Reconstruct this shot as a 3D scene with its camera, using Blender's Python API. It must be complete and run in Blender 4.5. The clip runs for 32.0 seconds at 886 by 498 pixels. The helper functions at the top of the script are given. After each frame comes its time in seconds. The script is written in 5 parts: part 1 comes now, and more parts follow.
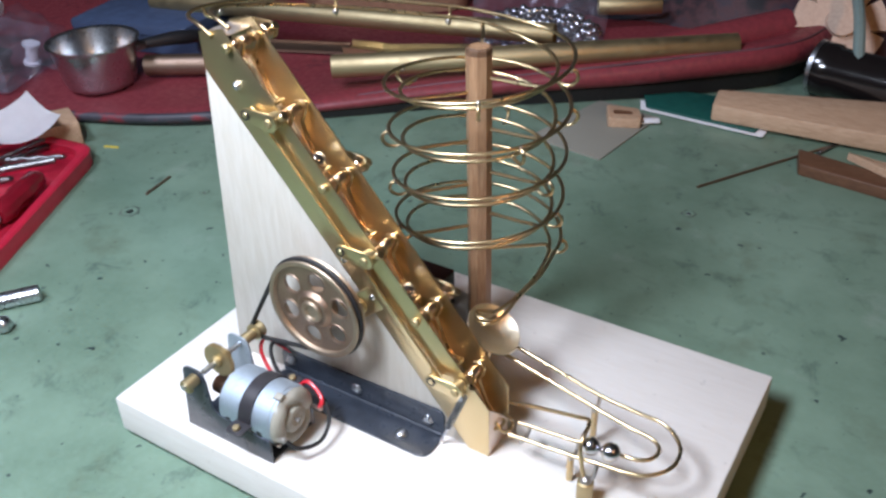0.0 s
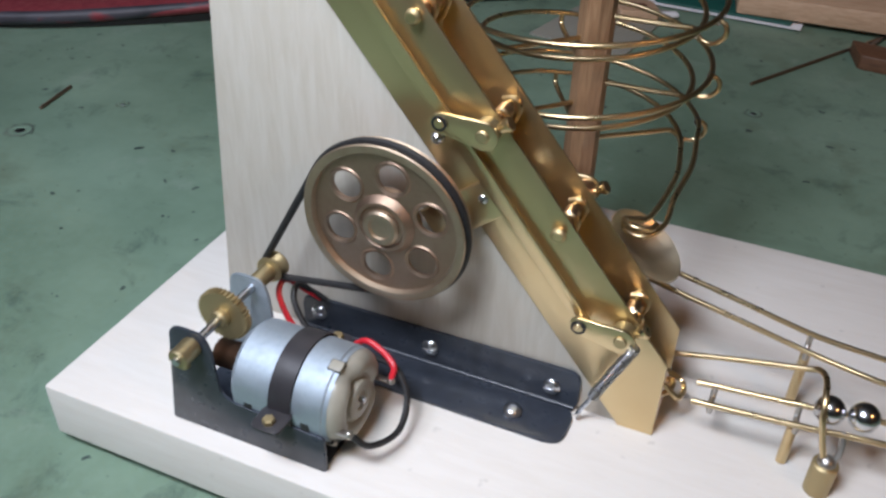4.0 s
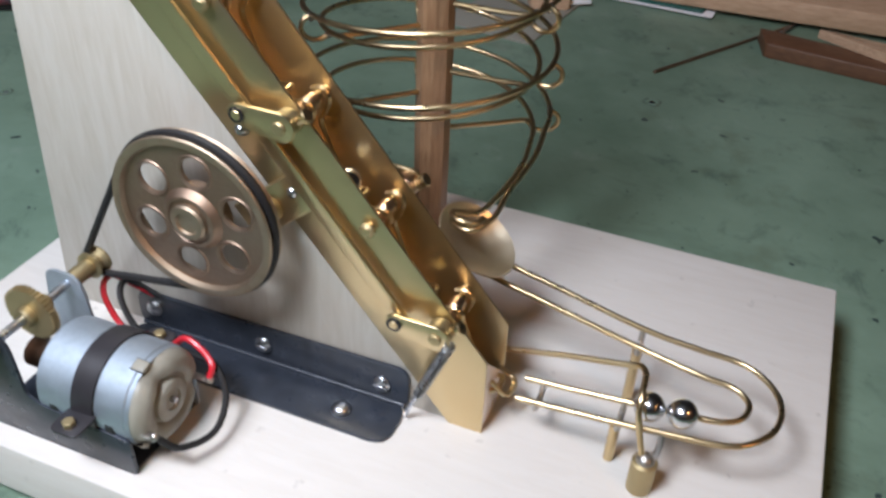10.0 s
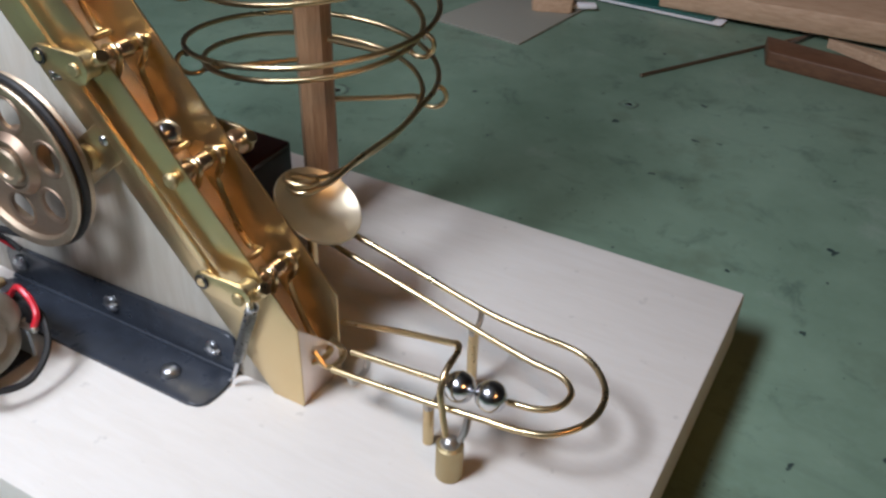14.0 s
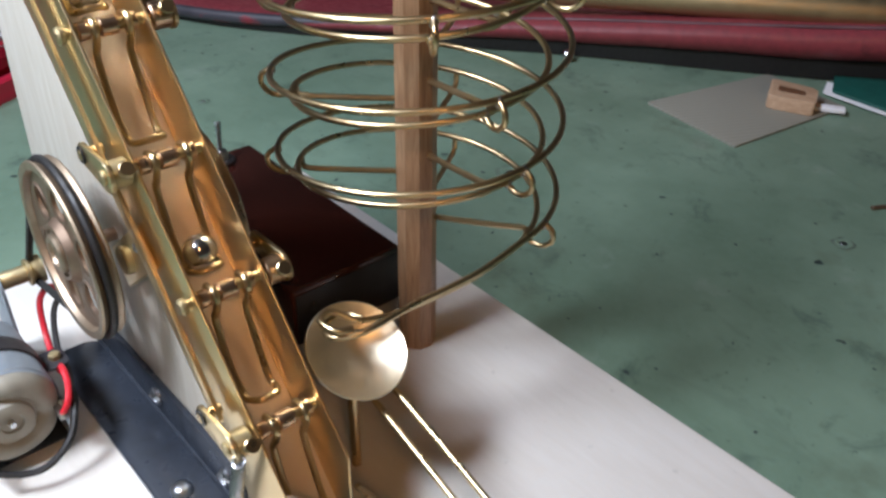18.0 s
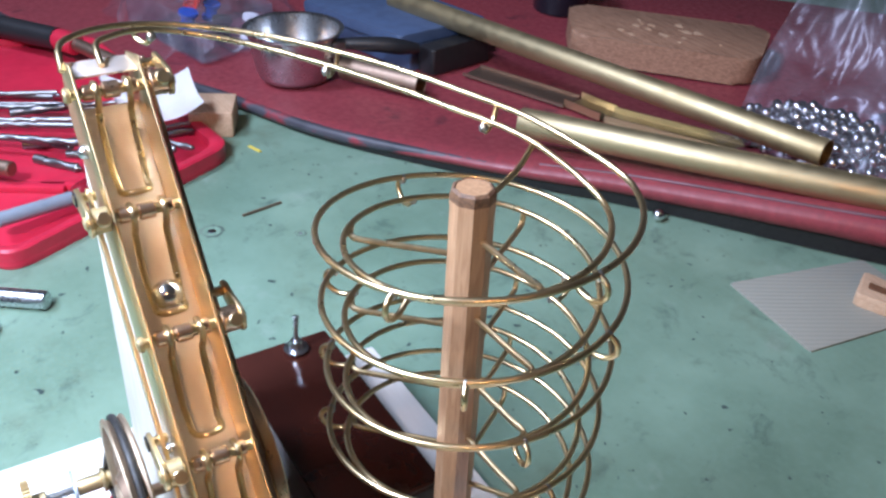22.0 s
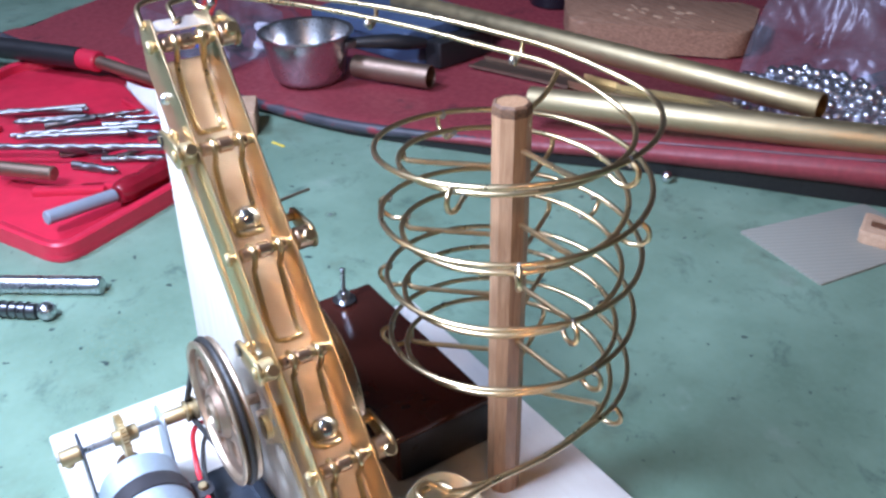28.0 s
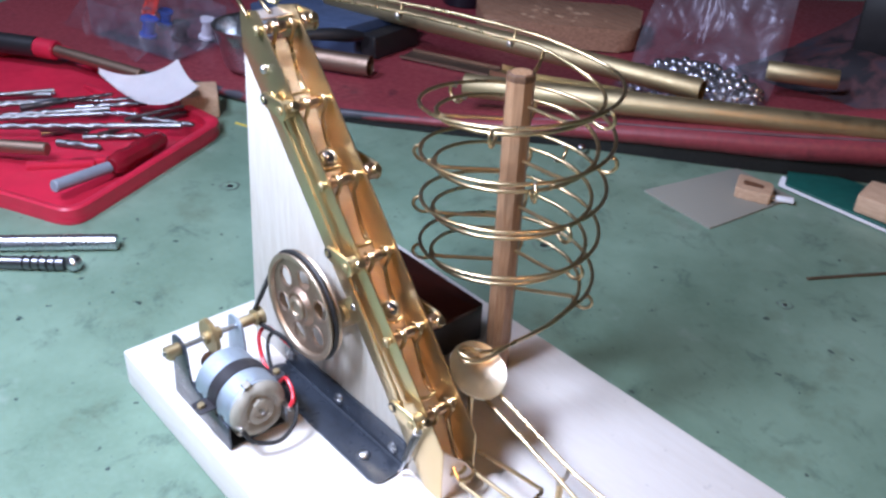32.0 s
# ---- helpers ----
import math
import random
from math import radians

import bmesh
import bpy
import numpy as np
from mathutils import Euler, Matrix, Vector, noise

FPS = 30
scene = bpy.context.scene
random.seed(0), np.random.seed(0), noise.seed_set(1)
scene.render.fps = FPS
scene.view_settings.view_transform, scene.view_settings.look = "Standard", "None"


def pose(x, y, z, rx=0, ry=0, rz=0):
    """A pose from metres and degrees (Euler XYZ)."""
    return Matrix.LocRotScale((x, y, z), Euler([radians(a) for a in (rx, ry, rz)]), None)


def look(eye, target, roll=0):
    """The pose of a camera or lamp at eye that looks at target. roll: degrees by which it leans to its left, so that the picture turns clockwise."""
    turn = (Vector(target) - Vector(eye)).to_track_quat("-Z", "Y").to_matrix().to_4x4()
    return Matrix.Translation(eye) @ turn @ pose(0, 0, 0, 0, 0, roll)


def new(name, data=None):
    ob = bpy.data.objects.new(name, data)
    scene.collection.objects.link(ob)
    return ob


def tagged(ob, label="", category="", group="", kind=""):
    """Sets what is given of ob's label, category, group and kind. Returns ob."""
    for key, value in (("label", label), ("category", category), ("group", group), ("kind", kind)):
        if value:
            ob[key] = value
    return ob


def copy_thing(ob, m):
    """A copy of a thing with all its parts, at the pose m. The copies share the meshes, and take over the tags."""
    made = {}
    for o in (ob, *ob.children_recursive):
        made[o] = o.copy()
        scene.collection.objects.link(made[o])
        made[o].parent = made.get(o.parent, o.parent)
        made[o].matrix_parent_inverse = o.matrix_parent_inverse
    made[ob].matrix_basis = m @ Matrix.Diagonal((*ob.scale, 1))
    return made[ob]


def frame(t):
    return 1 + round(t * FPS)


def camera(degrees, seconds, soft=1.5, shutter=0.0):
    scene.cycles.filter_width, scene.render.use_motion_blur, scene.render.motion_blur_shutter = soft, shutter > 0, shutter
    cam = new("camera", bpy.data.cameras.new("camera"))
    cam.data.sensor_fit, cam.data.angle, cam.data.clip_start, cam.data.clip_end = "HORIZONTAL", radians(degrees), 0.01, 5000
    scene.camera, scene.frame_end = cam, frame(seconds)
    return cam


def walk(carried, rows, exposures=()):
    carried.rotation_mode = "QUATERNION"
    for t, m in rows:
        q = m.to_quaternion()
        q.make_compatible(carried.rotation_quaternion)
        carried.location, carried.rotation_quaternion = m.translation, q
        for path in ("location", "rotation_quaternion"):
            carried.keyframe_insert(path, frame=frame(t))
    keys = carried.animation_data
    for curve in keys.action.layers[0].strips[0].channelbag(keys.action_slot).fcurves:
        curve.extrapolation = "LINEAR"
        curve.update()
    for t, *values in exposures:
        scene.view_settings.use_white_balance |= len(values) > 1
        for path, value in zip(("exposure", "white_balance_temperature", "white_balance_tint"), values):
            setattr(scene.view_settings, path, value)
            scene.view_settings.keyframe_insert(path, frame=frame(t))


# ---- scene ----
cam = camera(53.50, 32.0, soft=2.6, shutter=0.5)
PATH = [
    (0, (0.35125, -0.20551, 0.35557), (-0.1041, 0.4979, -0.1902), -1.76),
    (0.5, (0.32798, -0.20281, 0.34217), (-0.1104, 0.5030, -0.2143), -0.86),
    (1, (0.30018, -0.19502, 0.32258), (-0.1212, 0.5157, -0.2407), 0.18),
    (1.5, (0.27814, -0.18685, 0.30304), (-0.1320, 0.5300, -0.2608), 0.83),
    (2, (0.25400, -0.18300, 0.28700), (-0.1305, 0.5460, -0.2790), 2.20),
    (2.5, (0.22379, -0.17956, 0.26392), (-0.1089, 0.5641, -0.3160), 2.67),
    (4.5, (0.21196, -0.13878, 0.24639), (-0.1009, 0.6139, -0.3329), 1.38),
    (5, (0.21600, -0.13229, 0.24771), (-0.0827, 0.6247, -0.3335), 1.48),
    (5.5, (0.23001, -0.12717, 0.24535), (-0.0753, 0.6300, -0.3321), 0.33),
    (6, (0.24293, -0.11879, 0.25039), (-0.0680, 0.6272, -0.3386), 0.18),
    (6.5, (0.24352, -0.11592, 0.25395), (-0.0566, 0.6354, -0.3338), 1.74),
    (7, (0.24196, -0.11611, 0.25450), (-0.0543, 0.6405, -0.3284), 2.49),
    (7.5, (0.24238, -0.11670, 0.25400), (-0.0563, 0.6434, -0.3230), 2.43),
    (8, (0.24181, -0.11685, 0.25437), (-0.0558, 0.6456, -0.3202), 2.55),
    (8.5, (0.24177, -0.11720, 0.25461), (-0.0563, 0.6474, -0.3169), 2.62),
    (9, (0.24274, -0.11769, 0.25531), (-0.0567, 0.6478, -0.3143), 2.61),
    (9.5, (0.24348, -0.11956, 0.25425), (-0.0454, 0.6439, -0.3234), 2.90),
    (10, (0.25422, -0.12229, 0.24560), (-0.0325, 0.6320, -0.3450), 2.56),
    (10.5, (0.26815, -0.11917, 0.23631), (-0.0227, 0.6228, -0.3677), 1.68),
    (11, (0.29108, -0.11240, 0.22772), (-0.0324, 0.6221, -0.3689), -0.36),
    (11.5, (0.30416, -0.10436, 0.22519), (-0.0327, 0.6284, -0.3661), -0.78),
    (12, (0.31543, -0.09851, 0.22467), (-0.0371, 0.6350, -0.3564), -0.47),
    (12.5, (0.32332, -0.09353, 0.22763), (-0.0437, 0.6351, -0.3506), 0.33),
    (13, (0.32851, -0.09066, 0.22695), (-0.0549, 0.6359, -0.3432), 0.67),
    (13.5, (0.33031, -0.08868, 0.22779), (-0.0587, 0.6354, -0.3418), 1.25),
    (15.5, (0.32645, -0.06598, 0.21577), (-0.1212, 0.6315, -0.3437), 1.24),
    (16, (0.32515, -0.05088, 0.21585), (-0.1633, 0.6103, -0.3536), 1.03),
    (16.5, (0.32395, -0.03995, 0.21701), (-0.1979, 0.5867, -0.3617), 1.04),
    (17, (0.32831, -0.03229, 0.21987), (-0.2277, 0.5711, -0.3517), 0.89),
    (17.5, (0.33439, -0.01784, 0.23008), (-0.2569, 0.5544, -0.3381), 0.76),
    (18, (0.34066, -0.00496, 0.23777), (-0.2870, 0.5457, -0.3125), 0.78),
    (18.5, (0.34005, 0.00614, 0.24720), (-0.3103, 0.5376, -0.2956), 1.10),
    (19, (0.33541, 0.01378, 0.26390), (-0.3200, 0.5294, -0.2880), 2.28),
    (19.5, (0.33366, 0.01707, 0.27558), (-0.3394, 0.5196, -0.2671), 2.81),
    (20, (0.32860, 0.01377, 0.29151), (-0.3438, 0.5148, -0.2534), 4.03),
    (20.5, (0.32643, 0.02178, 0.30143), (-0.3629, 0.4979, -0.2446), 3.36),
    (21, (0.32652, 0.02634, 0.30893), (-0.3756, 0.4897, -0.2318), 2.99),
    (21.5, (0.32488, 0.02823, 0.31587), (-0.3813, 0.4898, -0.2210), 2.87),
    (22, (0.32555, 0.02897, 0.32289), (-0.3831, 0.4873, -0.2136), 2.88),
    (22.5, (0.32861, 0.03163, 0.32125), (-0.3893, 0.4858, -0.2063), 2.39),
    (23, (0.33249, 0.03255, 0.31921), (-0.3918, 0.4822, -0.2035), 1.77),
    (23.5, (0.33278, 0.02689, 0.31873), (-0.3904, 0.4803, -0.2023), 1.70),
    (24, (0.33257, 0.02005, 0.31846), (-0.3887, 0.4762, -0.2028), 1.51),
    (24.5, (0.33424, 0.01736, 0.31785), (-0.3902, 0.4675, -0.2042), 0.73),
    (25, (0.33671, 0.01465, 0.31287), (-0.3934, 0.4637, -0.2022), 0.36),
    (25.5, (0.33898, 0.01398, 0.31305), (-0.3929, 0.4583, -0.2035), -0.22),
    (27.5, (0.34969, 0.00317, 0.31114), (-0.3806, 0.4570, -0.1995), -0.90),
    (28, (0.35849, -0.00933, 0.30977), (-0.3637, 0.4522, -0.2054), -1.13),
    (28.5, (0.36529, -0.03089, 0.30723), (-0.3395, 0.4538, -0.2109), -0.90),
    (29, (0.36877, -0.04618, 0.31253), (-0.3235, 0.4539, -0.2078), -0.38),
    (29.5, (0.37187, -0.05929, 0.31600), (-0.3156, 0.4543, -0.1975), 0.22),
    (30, (0.37205, -0.07149, 0.32014), (-0.3085, 0.4501, -0.1945), 1.00),
    (30.5, (0.37547, -0.08115, 0.32094), (-0.2997, 0.4483, -0.1927), 1.34),
    (31, (0.38743, -0.09505, 0.32776), (-0.2788, 0.4460, -0.1854), 1.75),
    (31.5, (0.39849, -0.11155, 0.33816), (-0.2526, 0.4454, -0.1775), 2.36),
    (32, (0.41131, -0.13249, 0.34073), (-0.2229, 0.4445, -0.1739), 2.54),
]
EXPOSURES = [(0, 0.30, 6480, 11), (2, -0.10, 6680, 10.5), (5, -0.30, 6820, 11.5), (9, 0.0, 6880, 11.5), (11, -0.36, 6840, 11), (13, -0.30, 6820, 10.5), (16, -0.24, 6740, 10), (18, 0.14, 6650, 9.5), (19, 0.72, 6500, 10),
             (20, 0.98, 6250, 11), (23, 1.05, 5750, 12), (25, 1.06, 5600, 14), (28, 1.02, 5560, 14), (32, 0.57, 5930, 16.5)]
walk(cam, [(t, look(eye, target, roll)) for t, eye, target, roll in PATH], EXPOSURES)

# ---- light: a bench lamp in front on the operator's side, a weaker warm lamp, an added overhead fill, dim room ----
world = bpy.data.worlds.new("room_air")
scene.world = world
world.use_nodes = True
world.node_tree.nodes["Background"].inputs["Color"].default_value = (0.62, 0.72, 1.0, 1)
world.node_tree.nodes["Background"].inputs["Strength"].default_value = 0.12


def lamp(name, eye, target, size, watts, colour):
    data = bpy.data.lights.new(name, "AREA")
    data.shape, data.size, data.energy, data.color = "DISK", size, watts, colour
    ob = new(name, data)
    ob.matrix_world = look(eye, target)
    return ob


lamp("bench_lamp", (0.09, -0.21, 0.52), (0.03, 0.02, 0.03), 0.15, 4.2, (0.84, 0.93, 1.09))
# added fill from high up, replaces the ambient light that the walls block
lamp("overhead_fill", (-0.42, -0.60, 1.42), (-0.62, 0.40, 0.0), 0.34, 13.0, (0.80, 0.88, 1.10))
lamp("warm_lamp", (1.25, -0.45, 1.05), (0.15, 0.15, 0.05), 0.16, 3.4, (1.0, 0.50, 0.20))

# ---- materials ----


class Nodes:
    """A node material under construction."""

    def __init__(self, name, **base):
        self.m = bpy.data.materials.new(name)
        self.m.use_nodes = True
        self.t = self.m.node_tree
        self.bsdf = self.t.nodes["Principled BSDF"]
        for k, v in base.items():
            k = k.replace("_", " ")
            self.bsdf.inputs[k].default_value = (*v, 1) if isinstance(v, tuple) else v

    def n(self, kind, **values):
        node = self.t.nodes.new(kind)
        for k, v in values.items():
            node.inputs[k.replace("_", " ")].default_value = v
        return node

    def link(self, a, b):
        self.t.links.new(a, b)

    def coords(self, scale=(1, 1, 1), rot=(0, 0, 0), which="Object"):
        c = self.n("ShaderNodeTexCoord")
        mp = self.n("ShaderNodeMapping")
        mp.inputs["Scale"].default_value = scale
        mp.inputs["Rotation"].default_value = rot
        self.link(c.outputs[which], mp.inputs["Vector"])
        return mp.outputs["Vector"]

    def noise(self, vec, scale, detail=4.0, rough=0.55, distort=0.0):
        x = self.n("ShaderNodeTexNoise", Scale=scale, Detail=detail, Roughness=rough, Distortion=distort)
        self.link(vec, x.inputs["Vector"])
        return x.outputs["Fac"]

    def ramp(self, fac, *stops):
        r = self.n("ShaderNodeValToRGB")
        el = r.color_ramp.elements
        while len(el) < len(stops):
            el.new(0.5)
        for e, (p, c) in zip(el, stops):
            e.position, e.color = p, (*c, 1) if isinstance(c, tuple) else (c, c, c, 1)
        self.link(fac, r.inputs["Fac"])
        return r.outputs["Color"]

    def mix(self, fac, a, b, kind="MIX"):
        x = self.t.nodes.new("ShaderNodeMix")
        x.data_type, x.blend_type = "RGBA", kind
        for sock, v in ((x.inputs["Factor"], fac), (x.inputs["A"], a), (x.inputs["B"], b)):
            if isinstance(v, (float, int)):
                sock.default_value = v
            elif isinstance(v, tuple):
                sock.default_value = (*v, 1)
            else:
                self.link(v, sock)
        return x.outputs["Result"]

    def set(self, name, value):
        self.link(value, self.bsdf.inputs[name])
        return self

    def bump(self, height, strength=0.2, distance=0.0005):
        b = self.n("ShaderNodeBump", Strength=strength, Distance=distance)
        self.link(height, b.inputs["Height"])
        self.link(b.outputs["Normal"], self.bsdf.inputs["Normal"])
        return self


def metal(name, colour, rough, streak=(1, 1, 1), tarnish=(0.5, 0.5, 0.5), amount=0.35, bump=0.05, scale=60):
    k = Nodes(name, Metallic=1.0)
    v = k.coords(streak)
    fine = k.noise(v, scale * 8, 3)
    patch = k.noise(k.coords(), scale, 4, 0.6)
    dull = tuple(c * t for c, t in zip(colour, tarnish))
    k.set("Base Color", k.mix(k.ramp(patch, (0.4, 0.0), (0.75, amount)), colour, dull))
    k.set("Roughness", k.ramp(k.mix(0.5, fine, patch), (0.3, rough * 0.82), (0.7, min(1, rough * 1.22))))
    k.bump(fine, bump, 0.0002)
    return k.m


def wood(name, light, dark, stretch, scale=40, rough=0.55, spots=0.0, bump=0.15):
    k = Nodes(name)
    v = k.coords(stretch)
    grain = k.noise(v, scale, 6, 0.6, 0.6)
    wide = k.noise(k.coords(), 14, 3)
    col = k.mix(k.ramp(grain, (0.35, 0.0), (0.68, 1.0)), light, dark)
    col = k.mix(k.ramp(wide, (0.35, 0.0), (0.8, 0.35)), col, tuple(c * 0.86 for c in light))
    if spots:
        s = k.noise(k.coords(), 160, 2)
        col = k.mix(k.ramp(s, (0.70, 0.0), (0.78, spots)), col, tuple(c * 0.35 for c in dark))
    k.set("Base Color", col)
    k.set("Roughness", k.ramp(grain, (0.3, rough * 0.85), (0.7, min(1, rough * 1.2))))
    k.bump(grain, bump, 0.0003)
    return k.m


def plain(name, colour, rough=0.5, vary=0.15, scale=120, bump=0.08, metallic=0.0, coat=0.0):
    k = Nodes(name, Metallic=metallic)
    f = k.noise(k.coords(), scale, 5)
    big = k.noise(k.coords(), scale * 0.15, 3)
    col = k.mix(k.ramp(f, (0.35, 0.0), (0.7, 1.0)), colour, tuple(max(0.0, c * (1 - vary)) for c in colour))
    col = k.mix(k.ramp(big, (0.4, 0.0), (0.75, 0.5)), col, tuple(min(1.0, c * (1 + vary)) for c in colour))
    k.set("Base Color", col)
    k.set("Roughness", k.ramp(f, (0.3, rough * 0.85), (0.7, min(1.0, rough * 1.2))))
    k.bsdf.inputs["Coat Weight"].default_value = coat
    k.bump(f, bump, 0.0002)
    return k.m


BRASS_SHEET = metal("brass_sheet", (0.715, 0.575, 0.345), 0.35, (6, 40, 40), (0.86, 0.78, 0.66), 0.30, 0.015, 22)
BRASS_WIRE = metal("brass_wire", (0.68, 0.535, 0.315), 0.30, (1, 1, 1), (0.66, 0.56, 0.44), 0.45, 0.0, 30)
BRASS_TUBE = metal("brass_tube", (0.50, 0.41, 0.24), 0.54, (1, 1, 1), (0.82, 0.74, 0.62), 0.30, 0.01, 14)
BRASS_OLD = metal("worn_bronze", (0.34, 0.245, 0.185), 0.50, (1, 1, 1), (0.75, 0.68, 0.6), 0.5, 0.05, 60)
WORN_RIM = metal("rubbed_bronze", (0.42, 0.335, 0.25), 0.50, (1, 1, 1), (0.75, 0.68, 0.6), 0.5, 0.04, 60)
BRASS_BRUSHED = metal("brushed_brass", (0.95, 0.85, 0.785), 0.50, (6, 40, 40), (0.86, 0.78, 0.66), 0.25, 0.02, 25)
BRASS_DISH = metal("turned_brass_dish", (0.95, 0.84, 0.64), 0.38, (1, 1, 1), (0.86, 0.78, 0.66), 0.25, 0.0, 25)
SOLDER = metal("solder", (0.52, 0.50, 0.47), 0.38, (1, 1, 1), (0.5, 0.5, 0.5), 0.4, 0.05, 200)
STEEL = metal("polished_steel", (0.72, 0.73, 0.75), 0.20, (1, 1, 1), (0.8, 0.8, 0.8), 0.2, 0.0, 100)
ZINC = metal("zinc_steel", (0.60, 0.62, 0.65), 0.28, (1, 1, 1), (0.7, 0.7, 0.7), 0.4, 0.012, 90)
CAN = metal("motor_can_steel", (0.46, 0.53, 0.595), 0.66, (1, 1, 1), (0.9, 0.9, 0.92), 0.15, 0.02, 60)
TIN = metal("dull_tinned_steel", (0.25, 0.25, 0.255), 0.40, (1, 1, 1), (0.6, 0.6, 0.58), 0.6, 0.02, 45)
COPPER = metal("copper_collar", (0.80, 0.56, 0.38), 0.30, (1, 1, 1), (0.8, 0.7, 0.6), 0.2, 0.0, 80)
DARK_STEEL = metal("dark_drill_steel", (0.22, 0.22, 0.24), 0.30, (1, 1, 1), (0.6, 0.6, 0.6), 0.5, 0.02, 80)
BLACK_STEEL = plain("black_lacquered_steel", (0.030, 0.037, 0.050), 0.30, 0.4, 220, 0.15)
RUBBER = plain("black_rubber", (0.012, 0.012, 0.013), 0.55, 0.3, 300, 0.1)
TAPE = plain("charcoal_strap", (0.030, 0.028, 0.032), 0.42, 0.3, 200, 0.1)
CREAM = plain("cream_nylon", (0.335, 0.318, 0.265), 0.42, 0.3, 90, 0.08)
RED_WIRE = plain("red_insulation", (0.62, 0.02, 0.035), 0.35, 0.2, 120, 0.03)
RED_TRAY = plain("red_plastic", (0.49, 0.018, 0.048), 0.36, 0.2, 60, 0.06)
BROWN_BOX = plain("brown_bakelite", (0.048, 0.013, 0.009), 0.16, 0.3, 60, 0.02, coat=0.3)
PAPER = plain("white_paper", (0.80, 0.80, 0.82), 0.75, 0.05, 90, 0.05)
YELLOW = plain("yellow_plastic", (0.62, 0.48, 0.06), 0.5, 0.15, 120, 0.05)
BLUE = plain("blue_grey_card", (0.055, 0.085, 0.16), 0.55, 0.25, 60, 0.1)
BLUE_BRIGHT = plain("blue_plastic", (0.02, 0.08, 0.42), 0.4, 0.2, 60, 0.05)
GREEN_CARD = plain("dark_green_card", (0.006, 0.075, 0.060), 0.5, 0.2, 70, 0.06)
BLACK = plain("black_plastic", (0.014, 0.014, 0.016), 0.42, 0.3, 120, 0.1)
WALL_PAINT = plain("dim_wall_paint", (0.17, 0.165, 0.16), 0.8, 0.15, 12, 0.1)
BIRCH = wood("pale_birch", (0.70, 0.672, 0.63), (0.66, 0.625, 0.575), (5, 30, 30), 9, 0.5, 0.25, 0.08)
# same birch with the weaker light on the upright put into its colour
BIRCH_UP_DIM = wood("dimmed_birch_upright", (0.505, 0.479, 0.428), (0.44, 0.405, 0.343), (40, 40, 5), 9, 0.5, 0.0, 0.12)
DOWEL = wood("varnished_dowel", (0.40, 0.24, 0.135), (0.235, 0.125, 0.065), (60, 60, 5), 14, 0.36, 0.0, 0.35)
CHARRED = wood("scorched_wood", (0.16, 0.085, 0.045), (0.05, 0.027, 0.016), (60, 60, 60), 14, 0.55, 0.0, 0.3)
PINE = wood("pine_offcut", (0.56, 0.38, 0.25), (0.40, 0.25, 0.15), (8, 60, 60), 10, 0.6, 0.25, 0.2)
BROWN_WOOD = wood("brown_hardwood", (0.15, 0.07, 0.035), (0.08, 0.035, 0.018), (10, 60, 60), 12, 0.5, 0.0, 0.2)
PALE_PLY = wood("pale_plywood", (0.70, 0.52, 0.40), (0.58, 0.40, 0.30), (30, 30, 30), 8, 0.6, 0.2, 0.1)
BOARD = wood("worn_board", (0.36, 0.205, 0.130), (0.17, 0.085, 0.048), (6, 46, 90), 8, 0.55, 0.2, 0.2)


def bench_paint():
    """Green bench covering with stains, dents and scratches."""
    k = Nodes("green_bench_cover")
    v = k.coords()
    cloud = k.noise(v, 9, 5, 0.6)
    fine = k.noise(v, 240, 4)
    col = k.mix(k.ramp(cloud, (0.36, 0.0), (0.66, 1.0)), (0.189, 0.281, 0.208), (0.117, 0.188, 0.131))
    col = k.mix(k.ramp(fine, (0.45, 0.0), (0.8, 0.35)), col, (0.195, 0.295, 0.235))
    blots = k.noise(v, 30, 6, 0.72, 0.5)
    col = k.mix(k.ramp(blots, (0.56, 0.0), (0.70, 0.62)), col, (0.040, 0.068, 0.058))
    warm = k.noise(v, 13, 5, 0.65)
    col = k.mix(k.ramp(warm, (0.58, 0.0), (0.72, 0.55)), col, (0.085, 0.100, 0.060))
    pale = k.noise(k.coords((1, 1, 1), (0, 0, 1.9)), 20, 5, 0.7)
    col = k.mix(k.ramp(pale, (0.60, 0.0), (0.74, 0.5)), col, (0.27, 0.335, 0.285))
    specks = k.noise(v, 105, 2, 0.5)
    col = k.mix(k.ramp(specks, (0.70, 0.0), (0.73, 0.9)), col, (0.015, 0.028, 0.032))
    dust = k.noise(k.coords((1, 1, 1), (0, 0, 0.7)), 230, 3, 0.6)
    col = k.mix(k.ramp(dust, (0.68, 0.0), (0.74, 0.7)), col, (0.03, 0.045, 0.045))
    smear = k.noise(k.coords((1, 3, 1), (0, 0, 2.4)), 16, 6, 0.72, 0.8)
    col = k.mix(k.ramp(smear, (0.57, 0.0), (0.72, 0.24)), col, (0.060, 0.085, 0.070))
    sv = k.coords((12, 160, 1), (0, 0, 0.6))
    scratch = k.noise(sv, 3.0, 5, 0.7, 0.8)
    col = k.mix(k.ramp(scratch, (0.72, 0.0), (0.76, 0.5)), col, (0.07, 0.11, 0.10))
    k.set("Base Color", col)
    k.set("Roughness", k.ramp(k.mix(0.5, fine, cloud), (0.3, 0.34), (0.7, 0.6)))
    k.bump(k.mix(0.6, fine, blots), 0.12, 0.0004)
    return k.m


